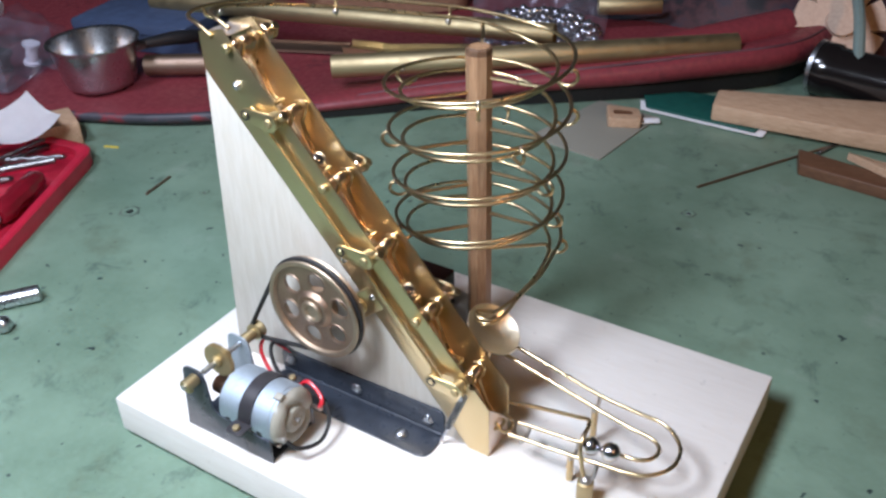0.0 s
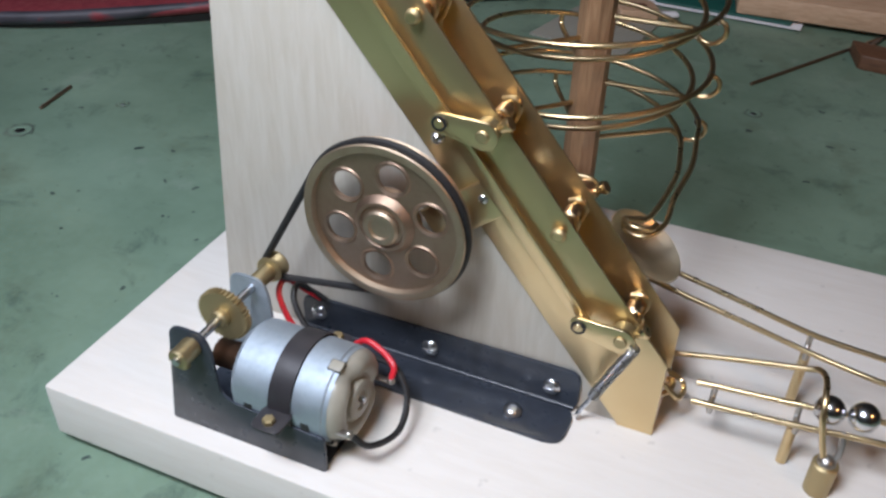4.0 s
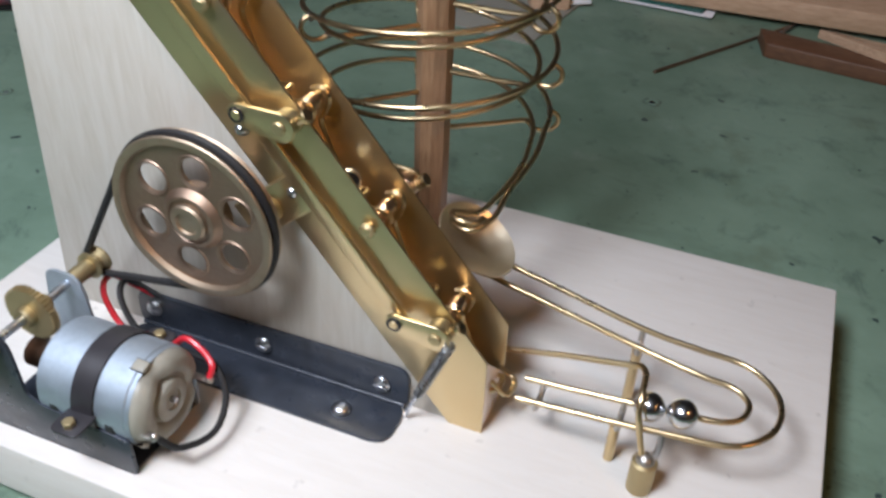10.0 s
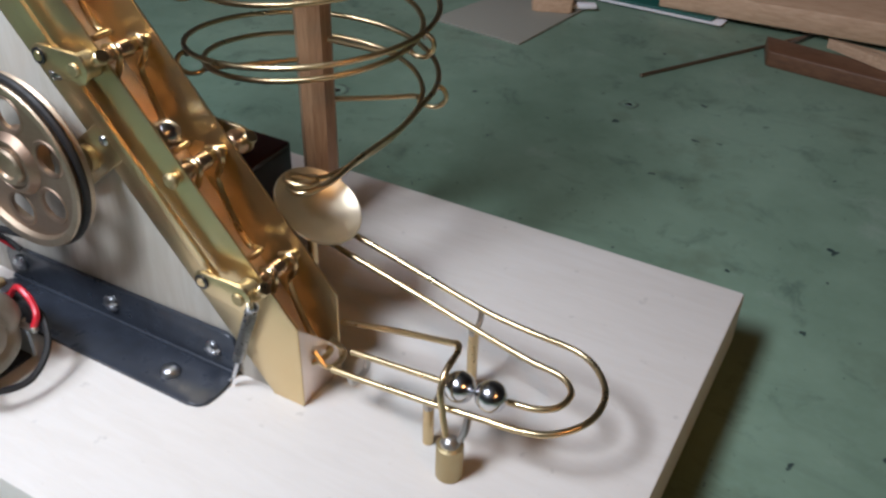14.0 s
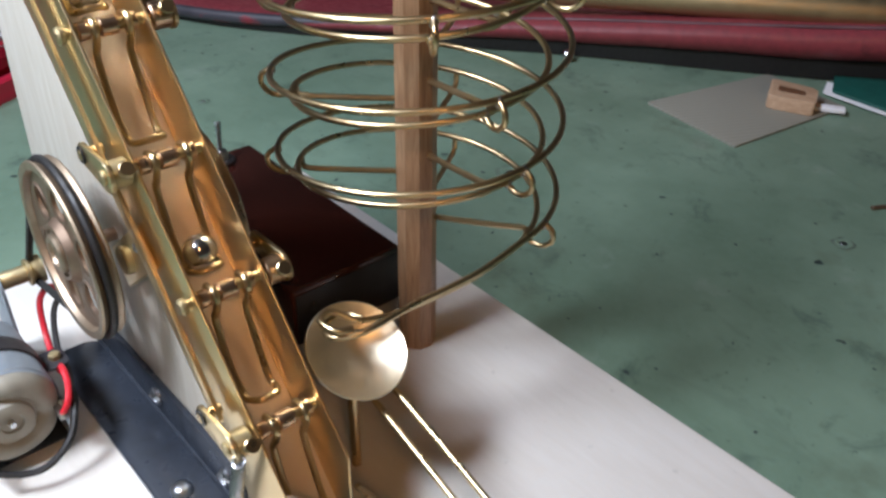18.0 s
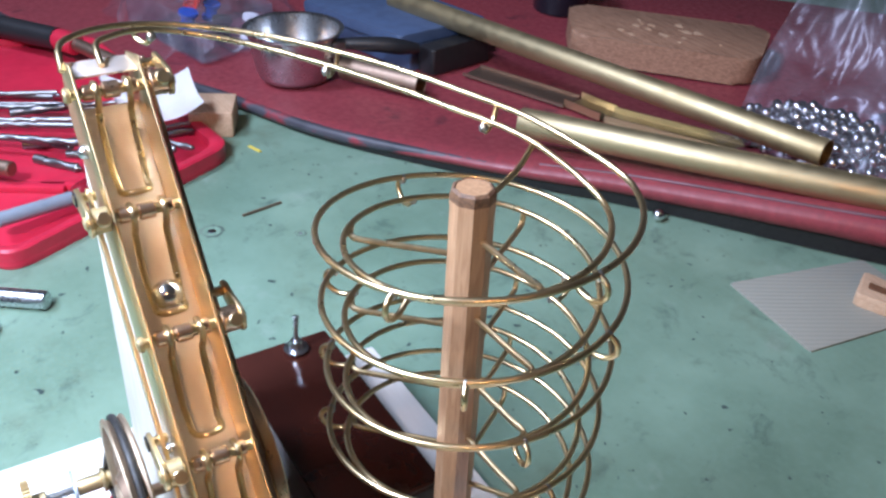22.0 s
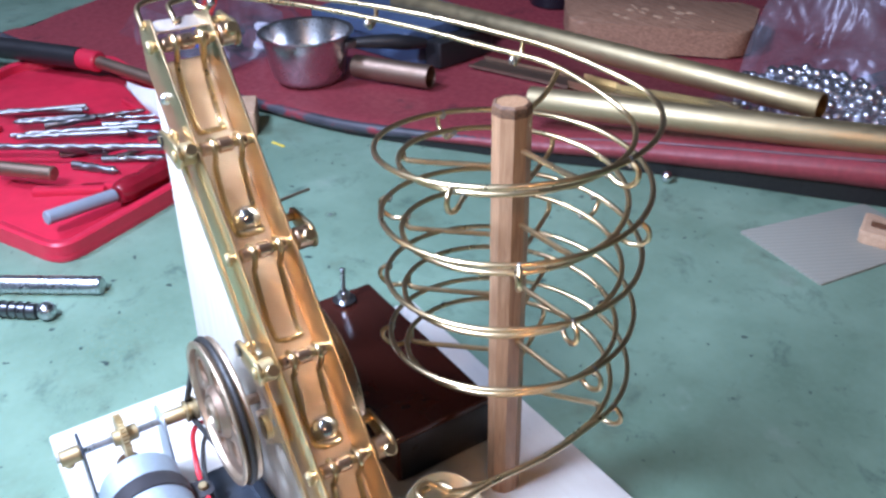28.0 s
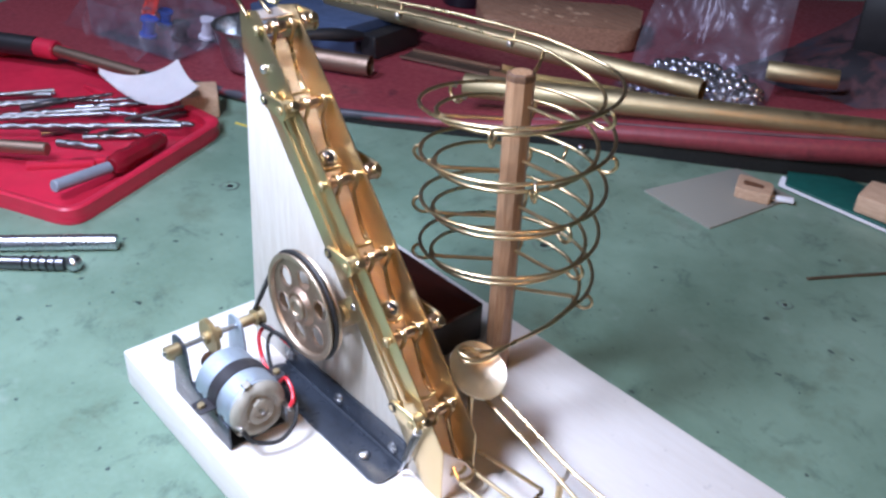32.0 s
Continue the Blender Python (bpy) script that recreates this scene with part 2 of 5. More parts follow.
def maroon_vinyl():
    k = Nodes("maroon_vinyl")
    v = k.coords()
    f = k.noise(v, 160, 5)
    wear = k.noise(v, 26, 5, 0.7)
    col = k.mix(k.ramp(f, (0.35, 0.0), (0.7, 1.0)), (0.235, 0.039, 0.049), (0.180, 0.029, 0.038))
    col = k.mix(k.ramp(wear, (0.60, 0.0), (0.70, 0.7)), col, (0.06, 0.016, 0.022))
    k.set("Base Color", col)
    k.set("Roughness", k.ramp(f, (0.3, 0.36), (0.7, 0.6)))
    k.bump(f, 0.25, 0.0005)
    return k.m


def scuffed_edge():
    k = Nodes("scuffed_vinyl_piping")
    wear = k.noise(k.coords(), 34, 4, 0.6)
    k.set("Base Color", k.ramp(wear, (0.36, (0.20, 0.026, 0.038)), (0.44, (0.055, 0.052, 0.066)), (0.7, (0.03, 0.03, 0.04))))
    k.bsdf.inputs["Roughness"].default_value = 0.5
    k.bump(wear, 0.3, 0.001)
    return k.m


def ribbed_veneer():
    k = Nodes("ribbed_veneer")
    w = k.n("ShaderNodeTexWave", Scale=75.0, Distortion=0.4, Detail=1.0)
    w.bands_direction = "X"
    k.link(k.coords(rot=(0, 0, 0.5)), w.inputs["Vector"])
    k.set("Base Color", k.ramp(w.outputs["Fac"], (0.15, (0.240, 0.236, 0.196)), (0.5, (0.260, 0.254, 0.212)), (0.85, (0.272, 0.265, 0.222))))
    k.bsdf.inputs["Roughness"].default_value = 0.6
    k.bump(w.outputs["Fac"], 0.3, 0.0004)
    return k.m


def clear_plastic():
    k = Nodes("clear_bag_film", Base_Color=(0.62, 0.62, 0.70), Roughness=0.26, Metallic=0.35)
    k.bsdf.inputs["Transmission Weight"].default_value = 0.0
    f = k.noise(k.coords(), 20, 2, 0.5, 0.9)
    tr = k.t.nodes.new("ShaderNodeBsdfTransparent")
    tr.inputs["Color"].default_value = (0.93, 0.93, 0.96, 1)
    mx = k.t.nodes.new("ShaderNodeMixShader")
    k.link(k.ramp(f, (0.35, 0.03), (0.53, 0.07), (0.72, 0.14)), mx.inputs["Fac"])
    k.link(tr.outputs[0], mx.inputs[1])
    k.link(k.bsdf.outputs[0], mx.inputs[2])
    k.link(mx.outputs[0], k.t.nodes["Material Output"].inputs["Surface"])
    k.bump(f, 0.8, 0.006)
    return k.m


BENCH, MAROON, PIPING, VENEER, FILM = bench_paint(), maroon_vinyl(), scuffed_edge(), ribbed_veneer(), clear_plastic()

# ---- mesh tools ----


def thing(name, label, category, at=(0, 0, 0), group="", kind=""):
    ob = new(name)
    ob.empty_display_size = 0.01
    ob.location = at
    return tagged(ob, label, category, group, kind)


def root(ob):
    while ob.parent:
        ob = ob.parent
    return ob


def finish(name, bm, material, shift=(0, 0, 0), sharp=35):
    bmesh.ops.translate(bm, verts=bm.verts, vec=shift)
    bmesh.ops.recalc_face_normals(bm, faces=bm.faces)
    me = bpy.data.meshes.new(name)
    bm.to_mesh(me)
    bm.free()
    me.materials.append(material)
    me.polygons.foreach_set("use_smooth", [True] * len(me.polygons))
    me.set_sharp_from_angle(angle=radians(sharp))
    return new(name, me)


def part(name, bm, material, parent, label="", sharp=35):
    """Links a bmesh, drawn in the room's coordinates, as one mesh under its thing or part."""
    ob = finish(name, bm, material, -Vector(root(parent).location), sharp)
    ob.parent = parent
    if label:
        ob["label"] = label
    return ob


def solo(name, bm, material, label, category, at=(0, 0, 0), group="", kind="", sharp=35):
    ob = finish(name, bm, material, -Vector(at), sharp)
    ob.location = at
    return tagged(ob, label, category, group, kind)


def B():
    return bmesh.new()


def block(bm, lo, hi, bevel=0.0, seg=2, m=None):
    lo, hi = Vector(lo), Vector(hi)
    made = bmesh.ops.create_cube(bm, size=1.0)["verts"]
    bmesh.ops.scale(bm, vec=hi - lo, verts=made)
    bmesh.ops.translate(bm, vec=(lo + hi) / 2, verts=made)
    if bevel:
        edges = list({e for v in made for e in v.link_edges})
        res = bmesh.ops.bevel(bm, geom=edges, offset=bevel, segments=seg, affect="EDGES", profile=0.5)
        made = list({v for f in res["faces"] for v in f.verts} | {v for v in made if v.is_valid})
    if m is not None:
        bmesh.ops.transform(bm, matrix=m, verts=made)
    return bm


def basis(axis):
    w = Vector(axis).normalized()
    u = w.cross(Vector((0, 0, 1)) if abs(w.z) < 0.9 else Vector((1, 0, 0))).normalized()
    return u, w.cross(u), w


def lathe(bm, profile, at, axis=(0, 0, 1), seg=28, close=True):
    """Turns (radius, height) pairs round an axis."""
    u, v, w = basis(axis)
    at = Vector(at)
    rings = []
    for r, h in profile:
        if r < 1e-6:
            rings.append([bm.verts.new(at + w * h)])
        else:
            rings.append([bm.verts.new(at + w * h + r * (math.cos(2 * math.pi * i / seg) * u + math.sin(2 * math.pi * i / seg) * v)) for i in range(seg)])
    for a, b in zip(rings, rings[1:]):
        for i in range(seg):
            j = (i + 1) % seg
            if len(a) == 1 and len(b) == 1:
                continue
            if len(a) == 1:
                bm.faces.new((a[0], b[i], b[j]))
            elif len(b) == 1:
                bm.faces.new((a[i], a[j], b[0]))
            else:
                bm.faces.new((a[i], a[j], b[j], b[i]))
    if close:
        for ring in (rings[0], rings[-1]):
            if len(ring) > 1:
                bm.faces.new(ring)
    return bm


def rod(bm, a, b, r, r2=None, bevel=None, seg=20):
    a, b = Vector(a), Vector(b)
    h = (b - a).length
    r2 = r if r2 is None else r2
    c = min(r, r2) * 0.15 if bevel is None else bevel
    return lathe(bm, [(r - c, 0), (r, c), (r2, h - c), (r2 - c, h)], a, b - a, seg)


def ball(bm, at, r, seg=24):
    made = bmesh.ops.create_uvsphere(bm, u_segments=seg, v_segments=seg // 2, radius=r)["verts"]
    bmesh.ops.translate(bm, vec=at, verts=made)
    return bm


def glide(points, n=8, closed=False):
    """A smooth line through the points."""
    p = [Vector(q) for q in points]
    k = len(p)
    out = []
    for i in range(k if closed else k - 1):
        a, b = p[i], p[(i + 1) % k]
        before = p[i - 1] if closed or i else a - (b - a)
        after = p[(i + 2) % k] if closed or i + 2 < k else b + (b - a)
        for j in range(n):
            t = j / n
            out.append(0.5 * (2 * a + (b - before) * t + (2 * before - 5 * a + 4 * b - after) * t * t + (3 * a - before - 3 * b + after) * t ** 3))
    return out if closed else out + [p[-1]]


def tube(bm, pts, r, seg=10, closed=False):
    """A round wire along a line."""
    pts = [Vector(q) for q in pts]
    k = len(pts)
    tang = []
    for i in range(k):
        a = pts[(i - 1) % k] if closed or i else pts[0]
        b = pts[(i + 1) % k] if closed or i + 1 < k else pts[-1]
        tang.append((b - a).normalized())
    u = basis(tang[0])[0]
    rings = []
    for i, q in enumerate(pts):
        u = (u - tang[i] * u.dot(tang[i])).normalized()
        v = tang[i].cross(u)
        rr = r(i / (k - 1)) if callable(r) else r
        rings.append([bm.verts.new(q + rr * (math.cos(2 * math.pi * j / seg) * u + math.sin(2 * math.pi * j / seg) * v)) for j in range(seg)])
    pairs = list(zip(rings, rings[1:]))
    if closed:
        best = min(range(seg), key=lambda s: (rings[-1][s].co - rings[0][0].co).length)
        pairs.append((rings[-1][best:] + rings[-1][:best], rings[0]))
    for a, b in pairs:
        for j in range(seg):
            l = (j + 1) % seg
            bm.faces.new((a[j], a[l], b[l], b[j]))
    if not closed:
        bm.faces.new(rings[0])
        bm.faces.new(rings[-1])
    return bm


def prism(bm, outline, lo, hi, along="y", bevel=0.0):
    """An outline of (x, z) pairs, thick along y; or of (x, y) pairs, along z; or of (y, z) pairs, along x."""
    put = {"y": lambda a, b, c: (a, c, b), "z": lambda a, b, c: (a, b, c), "x": lambda a, b, c: (c, a, b)}[along]
    low = [bm.verts.new(put(a, b, lo)) for a, b in outline]
    high = [bm.verts.new(put(a, b, hi)) for a, b in outline]
    n = len(outline)
    faces = [bm.faces.new(low), bm.faces.new(high[::-1])]
    for i in range(n):
        faces.append(bm.faces.new((low[i], low[(i + 1) % n], high[(i + 1) % n], high[i])))
    if bevel:
        edges = list({e for f in faces[:2] for e in f.edges})
        bmesh.ops.bevel(bm, geom=edges, offset=bevel, segments=2, affect="EDGES", profile=0.5)
    return bm


def rounded(outline, radius, n=4):
    """Rounds the corners of a closed outline."""
    out = []
    k = len(outline)
    for i in range(k):
        p, a, b = Vector(outline[i]), Vector(outline[i - 1]), Vector(outline[(i + 1) % k])
        d1, d2 = (a - p), (b - p)
        c = min(radius, d1.length * 0.45, d2.length * 0.45)
        s, e = p + d1.normalized() * c, p + d2.normalized() * c
        for j in range(n + 1):
            t = j / n
            out.append(tuple((1 - t) ** 2 * s + 2 * t * (1 - t) * p + t * t * e))
    return out


def on_slope(s, n, y):
    """A place on the lift: s down the slope, n out from it, y across."""
    return Vector((0.632 * s + 0.775 * n, y, -0.775 * s + 0.632 * n))


# ---- bench and room ----
TOP = 0.028  # upper face of the wooden base

bm = B()
block(bm, (-1.6, -0.9, -0.04), (1.5, 1.5, 0.0), 0.004)
solo("table", bm, BENCH, "green workbench top with stains, dents and scratches", "workbench", kind="structure")
# unseen floor, walls and ceiling, added to close the room and bounce dim light
bm = B(); block(bm, (-2.2, -2.2, -0.80), (2.2, 2.2, -0.76)); solo("floor", bm, WALL_PAINT, "dim grey floor under the workbench", "floor", kind="structure")
for nm, lo, hi in (("wall_north", (-2.2, 2.2, -0.76), (2.2, 2.3, 1.7)), ("wall_south", (-2.2, -2.3, -0.76), (2.2, -2.2, 1.7)),
                   ("wall_east", (2.2, -2.2, -0.76), (2.3, 2.2, 1.7)), ("wall_west", (-2.3, -2.2, -0.76), (-2.2, 2.2, 1.7)), ("ceiling", (-2.2, -2.2, 1.7), (2.2, 2.2, 1.75))):
    bm = B(); block(bm, lo, hi); solo(nm, bm, WALL_PAINT, "unseen dim workshop " + nm.split("_")[0], nm.split("_")[0], kind="structure")

# ---- the marble machine ----


def base_board():
    t = thing("base_board", "thick pale wooden base board with eased edges on the green bench", "board", (0.152, 0.099, 0))
    bm = B(); block(bm, (0, 0, 0), (0.304, 0.198, TOP), 0.0012)
    for v in bm.verts:
        if v.co.z < 0.0008:
            v.co.x += 0.0085 if v.co.x < 0.15 else -0.0085
            v.co.y += 0.0085 if v.co.y < 0.1 else -0.0085
        elif v.co.z < 0.004:
            v.co.z = 0.0060
    part("plank", bm, BIRCH, t)


base_board()


def wedge_panel():
    t = thing("wedge_panel", "upright pale plywood wedge under the brass lift", "panel", (0.1, 0.0725, TOP))
    def edge(z): return 0.0280 + 0.075 * z
    top = 0.2040
    low = (0.1640 - 0.632 * TOP) / 0.775
    outline = [(edge(TOP), TOP), (low, TOP), ((0.1640 - 0.632 * top) / 0.775, top), (edge(top), top)]
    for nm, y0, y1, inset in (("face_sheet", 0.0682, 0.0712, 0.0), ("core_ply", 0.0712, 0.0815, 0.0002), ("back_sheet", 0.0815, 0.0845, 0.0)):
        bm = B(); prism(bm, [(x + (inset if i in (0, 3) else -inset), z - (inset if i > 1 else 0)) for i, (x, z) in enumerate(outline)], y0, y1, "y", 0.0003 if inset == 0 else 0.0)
        part(nm, bm, BIRCH_UP_DIM, t)


wedge_panel()


def screw(bm_head, at, axis, r=0.0032, h=0.0018):
    """A domed screw head with a cross slot."""
    lathe(bm_head, [(0, -0.001), (r * 0.6, -0.001), (r, 0.0), (r, h * 0.3), (r * 0.8, h * 0.75), (r * 0.4, h), (0, h)], at, axis, 18, False)
    return bm_head


def bracket():
    t = thing("angle_bracket", "black lacquered steel angle bracket screwed to wedge and base", "bracket", (0.119, 0.058, TOP))
    bm = B()
    face = rounded([(0.0655, TOP + 0.0004), (0.1725, TOP + 0.0004), (0.1725, 0.0448), (0.0655, 0.0432)], 0.0035)
    prism(bm, face, 0.0664, 0.0680, "y", 0.0006)
    part("upright_flange", bm, BLACK_STEEL, t)
    bm = B()
    flat = rounded([(0.0655, 0.0664), (0.1725, 0.0664), (0.1725, 0.0485), (0.0655, 0.0485)], 0.0060, 6)
    prism(bm, flat, TOP, TOP + 0.0014, "z", 0.0006)
    part("foot_flange", bm, BLACK_STEEL, t)
    bm = B(); rod(bm, (0.0665, 0.0662, TOP + 0.0015), (0.1715, 0.0662, TOP + 0.0015), 0.0009, seg=12)
    part("bend", bm, BLACK_STEEL, t)
    for x, z in ((0.0725, 0.0374), (0.1177, 0.0368), (0.1630, 0.0364)):
        bm = B(); screw(bm, (x, 0.0663, z), (0, -1, 0))
        block(bm, (x - 0.0024, 0.0642, z - 0.0003), (x + 0.0024, 0.0650, z + 0.0003), 0.0001)
        part("screw", bm, ZINC, t, "zinc-plated dome screw")
    bm = B(); screw(bm, (0.1530, 0.0560, TOP + 0.0014), (0, 0, 1), 0.0034, 0.0026)
    part("screw", bm, ZINC, t, "zinc-plated dome screw")


bracket()

# lift channel
CH_F, CH_R, SHEET = 0.0665, 0.0872, 0.0008
CH_N0, CH_N1, FLOOR_N = 0.1625, 0.1892, 0.1705
AXLES = [-0.1285 + 0.0382 * k for k in range(6)]


def channel():
    t = thing("lift_channel", "polished brass lift channel leaning on the plywood wedge", "channel", (0.12, 0.073, TOP))
    top_x = (CH_N1 - 0.632 * 0.2255) / 0.775
    side = [(0.1870, TOP), (0.1985, TOP), (0.1985, 0.0590), (top_x, 0.2255), (0.0448, 0.2218), (0.0448, 0.2040)]
    for nm, y0 in (("front_side", CH_F), ("rear_side", CH_R - SHEET)):
        bm = B(); prism(bm, side, y0, y0 + SHEET, "y", 0.0002)
        part(nm, bm, BRASS_SHEET, t)
    bm = B()
    a, b = on_slope(-0.128, FLOOR_N, 0), on_slope(0.095, FLOOR_N, 0)
    up = Vector((0.775, 0, 0.632)) * 0.0010
    prism(bm, [(a.x, a.z), (b.x, b.z), (b.x + up.x, b.z + up.z), (a.x + up.x, a.z + up.z)], CH_F + SHEET, CH_R - SHEET, "y")
    part("channel_floor", bm, BRASS_BRUSHED, t, "brushed brass floor strip")
    bm = B(); prism(bm, [(CH_F + SHEET, TOP), (CH_R - SHEET, TOP), (CH_R - SHEET, 0.0385), (CH_F + SHEET, 0.0586)], 0.1975, 0.1983, "x", 0.0002)
    part("end_plate", bm, BRASS_BRUSHED, t)
    bm = B()
    block(bm, (0.0452, CH_F + SHEET, 0.2200), (0.0585, CH_R - SHEET, 0.2208), 0.0002)
    part("top_plate", bm, BRASS_BRUSHED, t)
    bm = B(); screw(bm, on_slope(-0.1135, 0.1765, CH_F), (0, -1, 0), 0.0022, 0.0026)
    part("fixing_screw", bm, ZINC, t, "zinc fixing screw")
    bm = B(); screw(bm, on_slope(-0.0190, 0.1690, CH_F), (0, -1, 0), 0.0022, 0.0026)
    part("fixing_screw", bm, ZINC, t, "zinc fixing screw")
    return t


lift = channel()


def axle(k, parent):
    """Cross axle with collars, a bent wire arm, and a crank on one end."""
    s, n = AXLES[k], 0.1862
    front = k % 2 == 1
    y0, y1 = (CH_F - 0.0035, CH_R + 0.0025) if not front else (CH_F - 0.0075, CH_R + 0.0010)
    if not front:
        y1 = CH_R + 0.0080
    at = on_slope(s, n, 0)
    bm = B(); rod(bm, (at.x, y0, at.z), (at.x, y1, at.z), 0.0016)
    ax = part("axle", bm, BRASS_WIRE, parent)
    for ya, yb, r in ((CH_F + 0.0020, CH_F + 0.0052, 0.0024), (CH_F + 0.0078, CH_F + 0.0128, 0.0026), (CH_F + 0.0152, CH_F + 0.0182, 0.0024)):
        bm = B(); rod(bm, (at.x, ya, at.z), (at.x, yb, at.z), r)
        part("collar", bm, COPPER, ax, "copper-toned collar")
    if front:
        bm = B(); rod(bm, (at.x, CH_F - 0.0056, at.z), (at.x, CH_F - 0.0006, at.z), 0.0039, bevel=0.0004)
        part("hub", bm, BRASS_TUBE, ax)
    else:
        bm = B(); lathe(bm, [(0, 0), (0.0021, 0), (0.0024, 0.0004), (0.0024, 0.0014), (0.0018, 0.0020), (0, 0.0020)], (at.x, CH_F - 0.0014, at.z), (0, -1, 0), 16, False)
        part("axle_head", bm, BRASS_TUBE, ax)
        bm = B(); rod(bm, (at.x, CH_R + 0.0010, at.z), (at.x, CH_R + 0.0066, at.z), 0.0040, bevel=0.0005)
        part("hub", bm, COPPER, ax)
    # crank lever outside the hub, with its rivet and link pin
    yc = CH_F - 0.0056 if front else CH_R + 0.0066
    sgn = -1 if front else 1
    pin = on_slope(s - 0.0095, n - 0.0095, 0)
    w = (pin - at).normalized()
    side = Vector((-w.z, 0, w.x))
    out = []
    for c, r, a0 in ((at, 0.0046, 0), (pin, 0.0032, 180)):
        for j in range(9):
            ang = radians(a0 - 90 + 180 * j / 8)
            q = c + r * (-w * math.cos(ang) + side * math.sin(ang))
            out.append((q.x, q.z))
    bm = B(); prism(bm, out, min(yc, yc + sgn * 0.0013), max(yc, yc + sgn * 0.0013), "y", 0.0002)
    part("crank_lever", bm, BRASS_SHEET, ax)
    bm = B(); rod(bm, (at.x, yc + sgn * 0.0010, at.z), (at.x, yc + sgn * 0.0022, at.z), 0.0021, bevel=0.0004)
    part("rivet", bm, BRASS_TUBE, ax)
    bm = B(); rod(bm, (pin.x, yc + sgn * 0.0022, pin.z), (pin.x, yc - sgn * 0.0044, pin.z), 0.0016, bevel=0.0003)
    part("link_pin", bm, BRASS_WIRE, ax)
    bm = B(); lathe(bm, [(0.0016, 0), (0.0024, 0.0001), (0.0024, 0.0006), (0.0016, 0.0007)], (pin.x, yc + sgn * 0.0013, pin.z), (0, sgn, 0), 18, False)
    part("washer", bm, BLACK, ax, "black washer")
    yk = CH_F - 0.0030 if front else CH_R + 0.0040
    kn = on_slope(s + 0.0012, n + 0.0040, yk)
    bm = B(); rod(bm, kn, kn + Vector((0.775, 0, 0.632)) * 0.0040, 0.0015)
    rod(bm, kn + Vector((0.775, 0, 0.632)) * 0.0022, kn + Vector((0.775, 0, 0.632)) * 0.0042, 0.0022)
    part("set_screw", bm, BRASS_WIRE, ax)
    # wire arm lying down the slope
    ya, yb = CH_F + 0.0058, CH_F + 0.0152
    drop = 0.0010
    pts = []
    for y, turn in ((ya, 1), (yb, -1)):
        leg = [on_slope(s - 0.0028, n - 0.0005, y), on_slope(s - 0.0010, n + 0.0030, y), on_slope(s + 0.0020, n + 0.0028, y), on_slope(s + 0.0045, n - 0.0010, y),
               on_slope(s + 0.0070, n - 0.0050, y), on_slope(s + 0.0200, n - 0.0085 - drop, y), on_slope(s + 0.0275, n - 0.0090 - drop, y + turn * 0.0004)]
        pts += leg if turn == 1 else leg[::-1]
    mid = [on_slope(s + 0.0300, n - 0.0070 - drop, ya + 0.0004), on_slope(s + 0.0312, n - 0.0032 - drop, ya + 0.0022), on_slope(s + 0.0312, n - 0.0032 - drop, yb - 0.0022), on_slope(s + 0.0300, n - 0.0070 - drop, yb - 0.0004)]
    pts = pts[:7] + mid + pts[7:]
    bm = B(); tube(bm, glide(pts, 6), 0.00100, 10)
    part("wire_arm", bm, BRASS_WIRE, ax)
    return ax


for k in range(6):
    axle(k, lift)


def push_rods():
    for nm, ks, y in (("front_push_rod", (1, 3, 5), CH_F - 0.0030), ("rear_push_rod", (0, 2, 4), CH_R + 0.0034)):
        bm = B()
        a, b = on_slope(AXLES[ks[0]] - 0.0100, 0.1767, 0), on_slope(AXLES[ks[-1]] - 0.0080, 0.1767, 0)
        u = Vector((0.775, 0, 0.632)) * (0.0024 if y < CH_R else 0.0011)
        w = Vector((0.632, 0, -0.775)) * 0.002
        o = rounded([tuple((q.x, q.z)) for q in (a - u - w, b - u + w, b + u + w, a + u - w)], 0.002)
        prism(bm, o, y - 0.0006, y + 0.0006, "y", 0.0002)
        part(nm, bm, BRASS_SHEET if y < CH_R else COPPER, lift, "long flat brass push rod" if y < CH_R else "thin coppery push rod")


push_rods()


def return_spring():
    a, b = on_slope(0.0655, 0.1905, CH_F - 0.0065), Vector((0.1735, 0.0625, TOP + 0.0030))
    t = thing("return_spring", "small steel coil spring between crank and bracket", "spring", b)
    u, v, w = basis(b - a)
    L = (b - a).length
    pts = [a + w * (0.001 + 0.70 * L * i / 260) + 0.0016 * (math.cos(i * 0.62) * u + math.sin(i * 0.62) * v) for i in range(261)]
    bm = B(); tube(bm, pts, 0.00036, 6)
    part("coil", bm, ZINC, t)
    bm = B(); tube(bm, glide([a + w * 0.71 * L, a + w * 0.85 * L, b - w * 0.001, b + u * 0.0012], 5), 0.0008, 8)
    part("tail_wire", bm, ZINC, t)


return_spring()


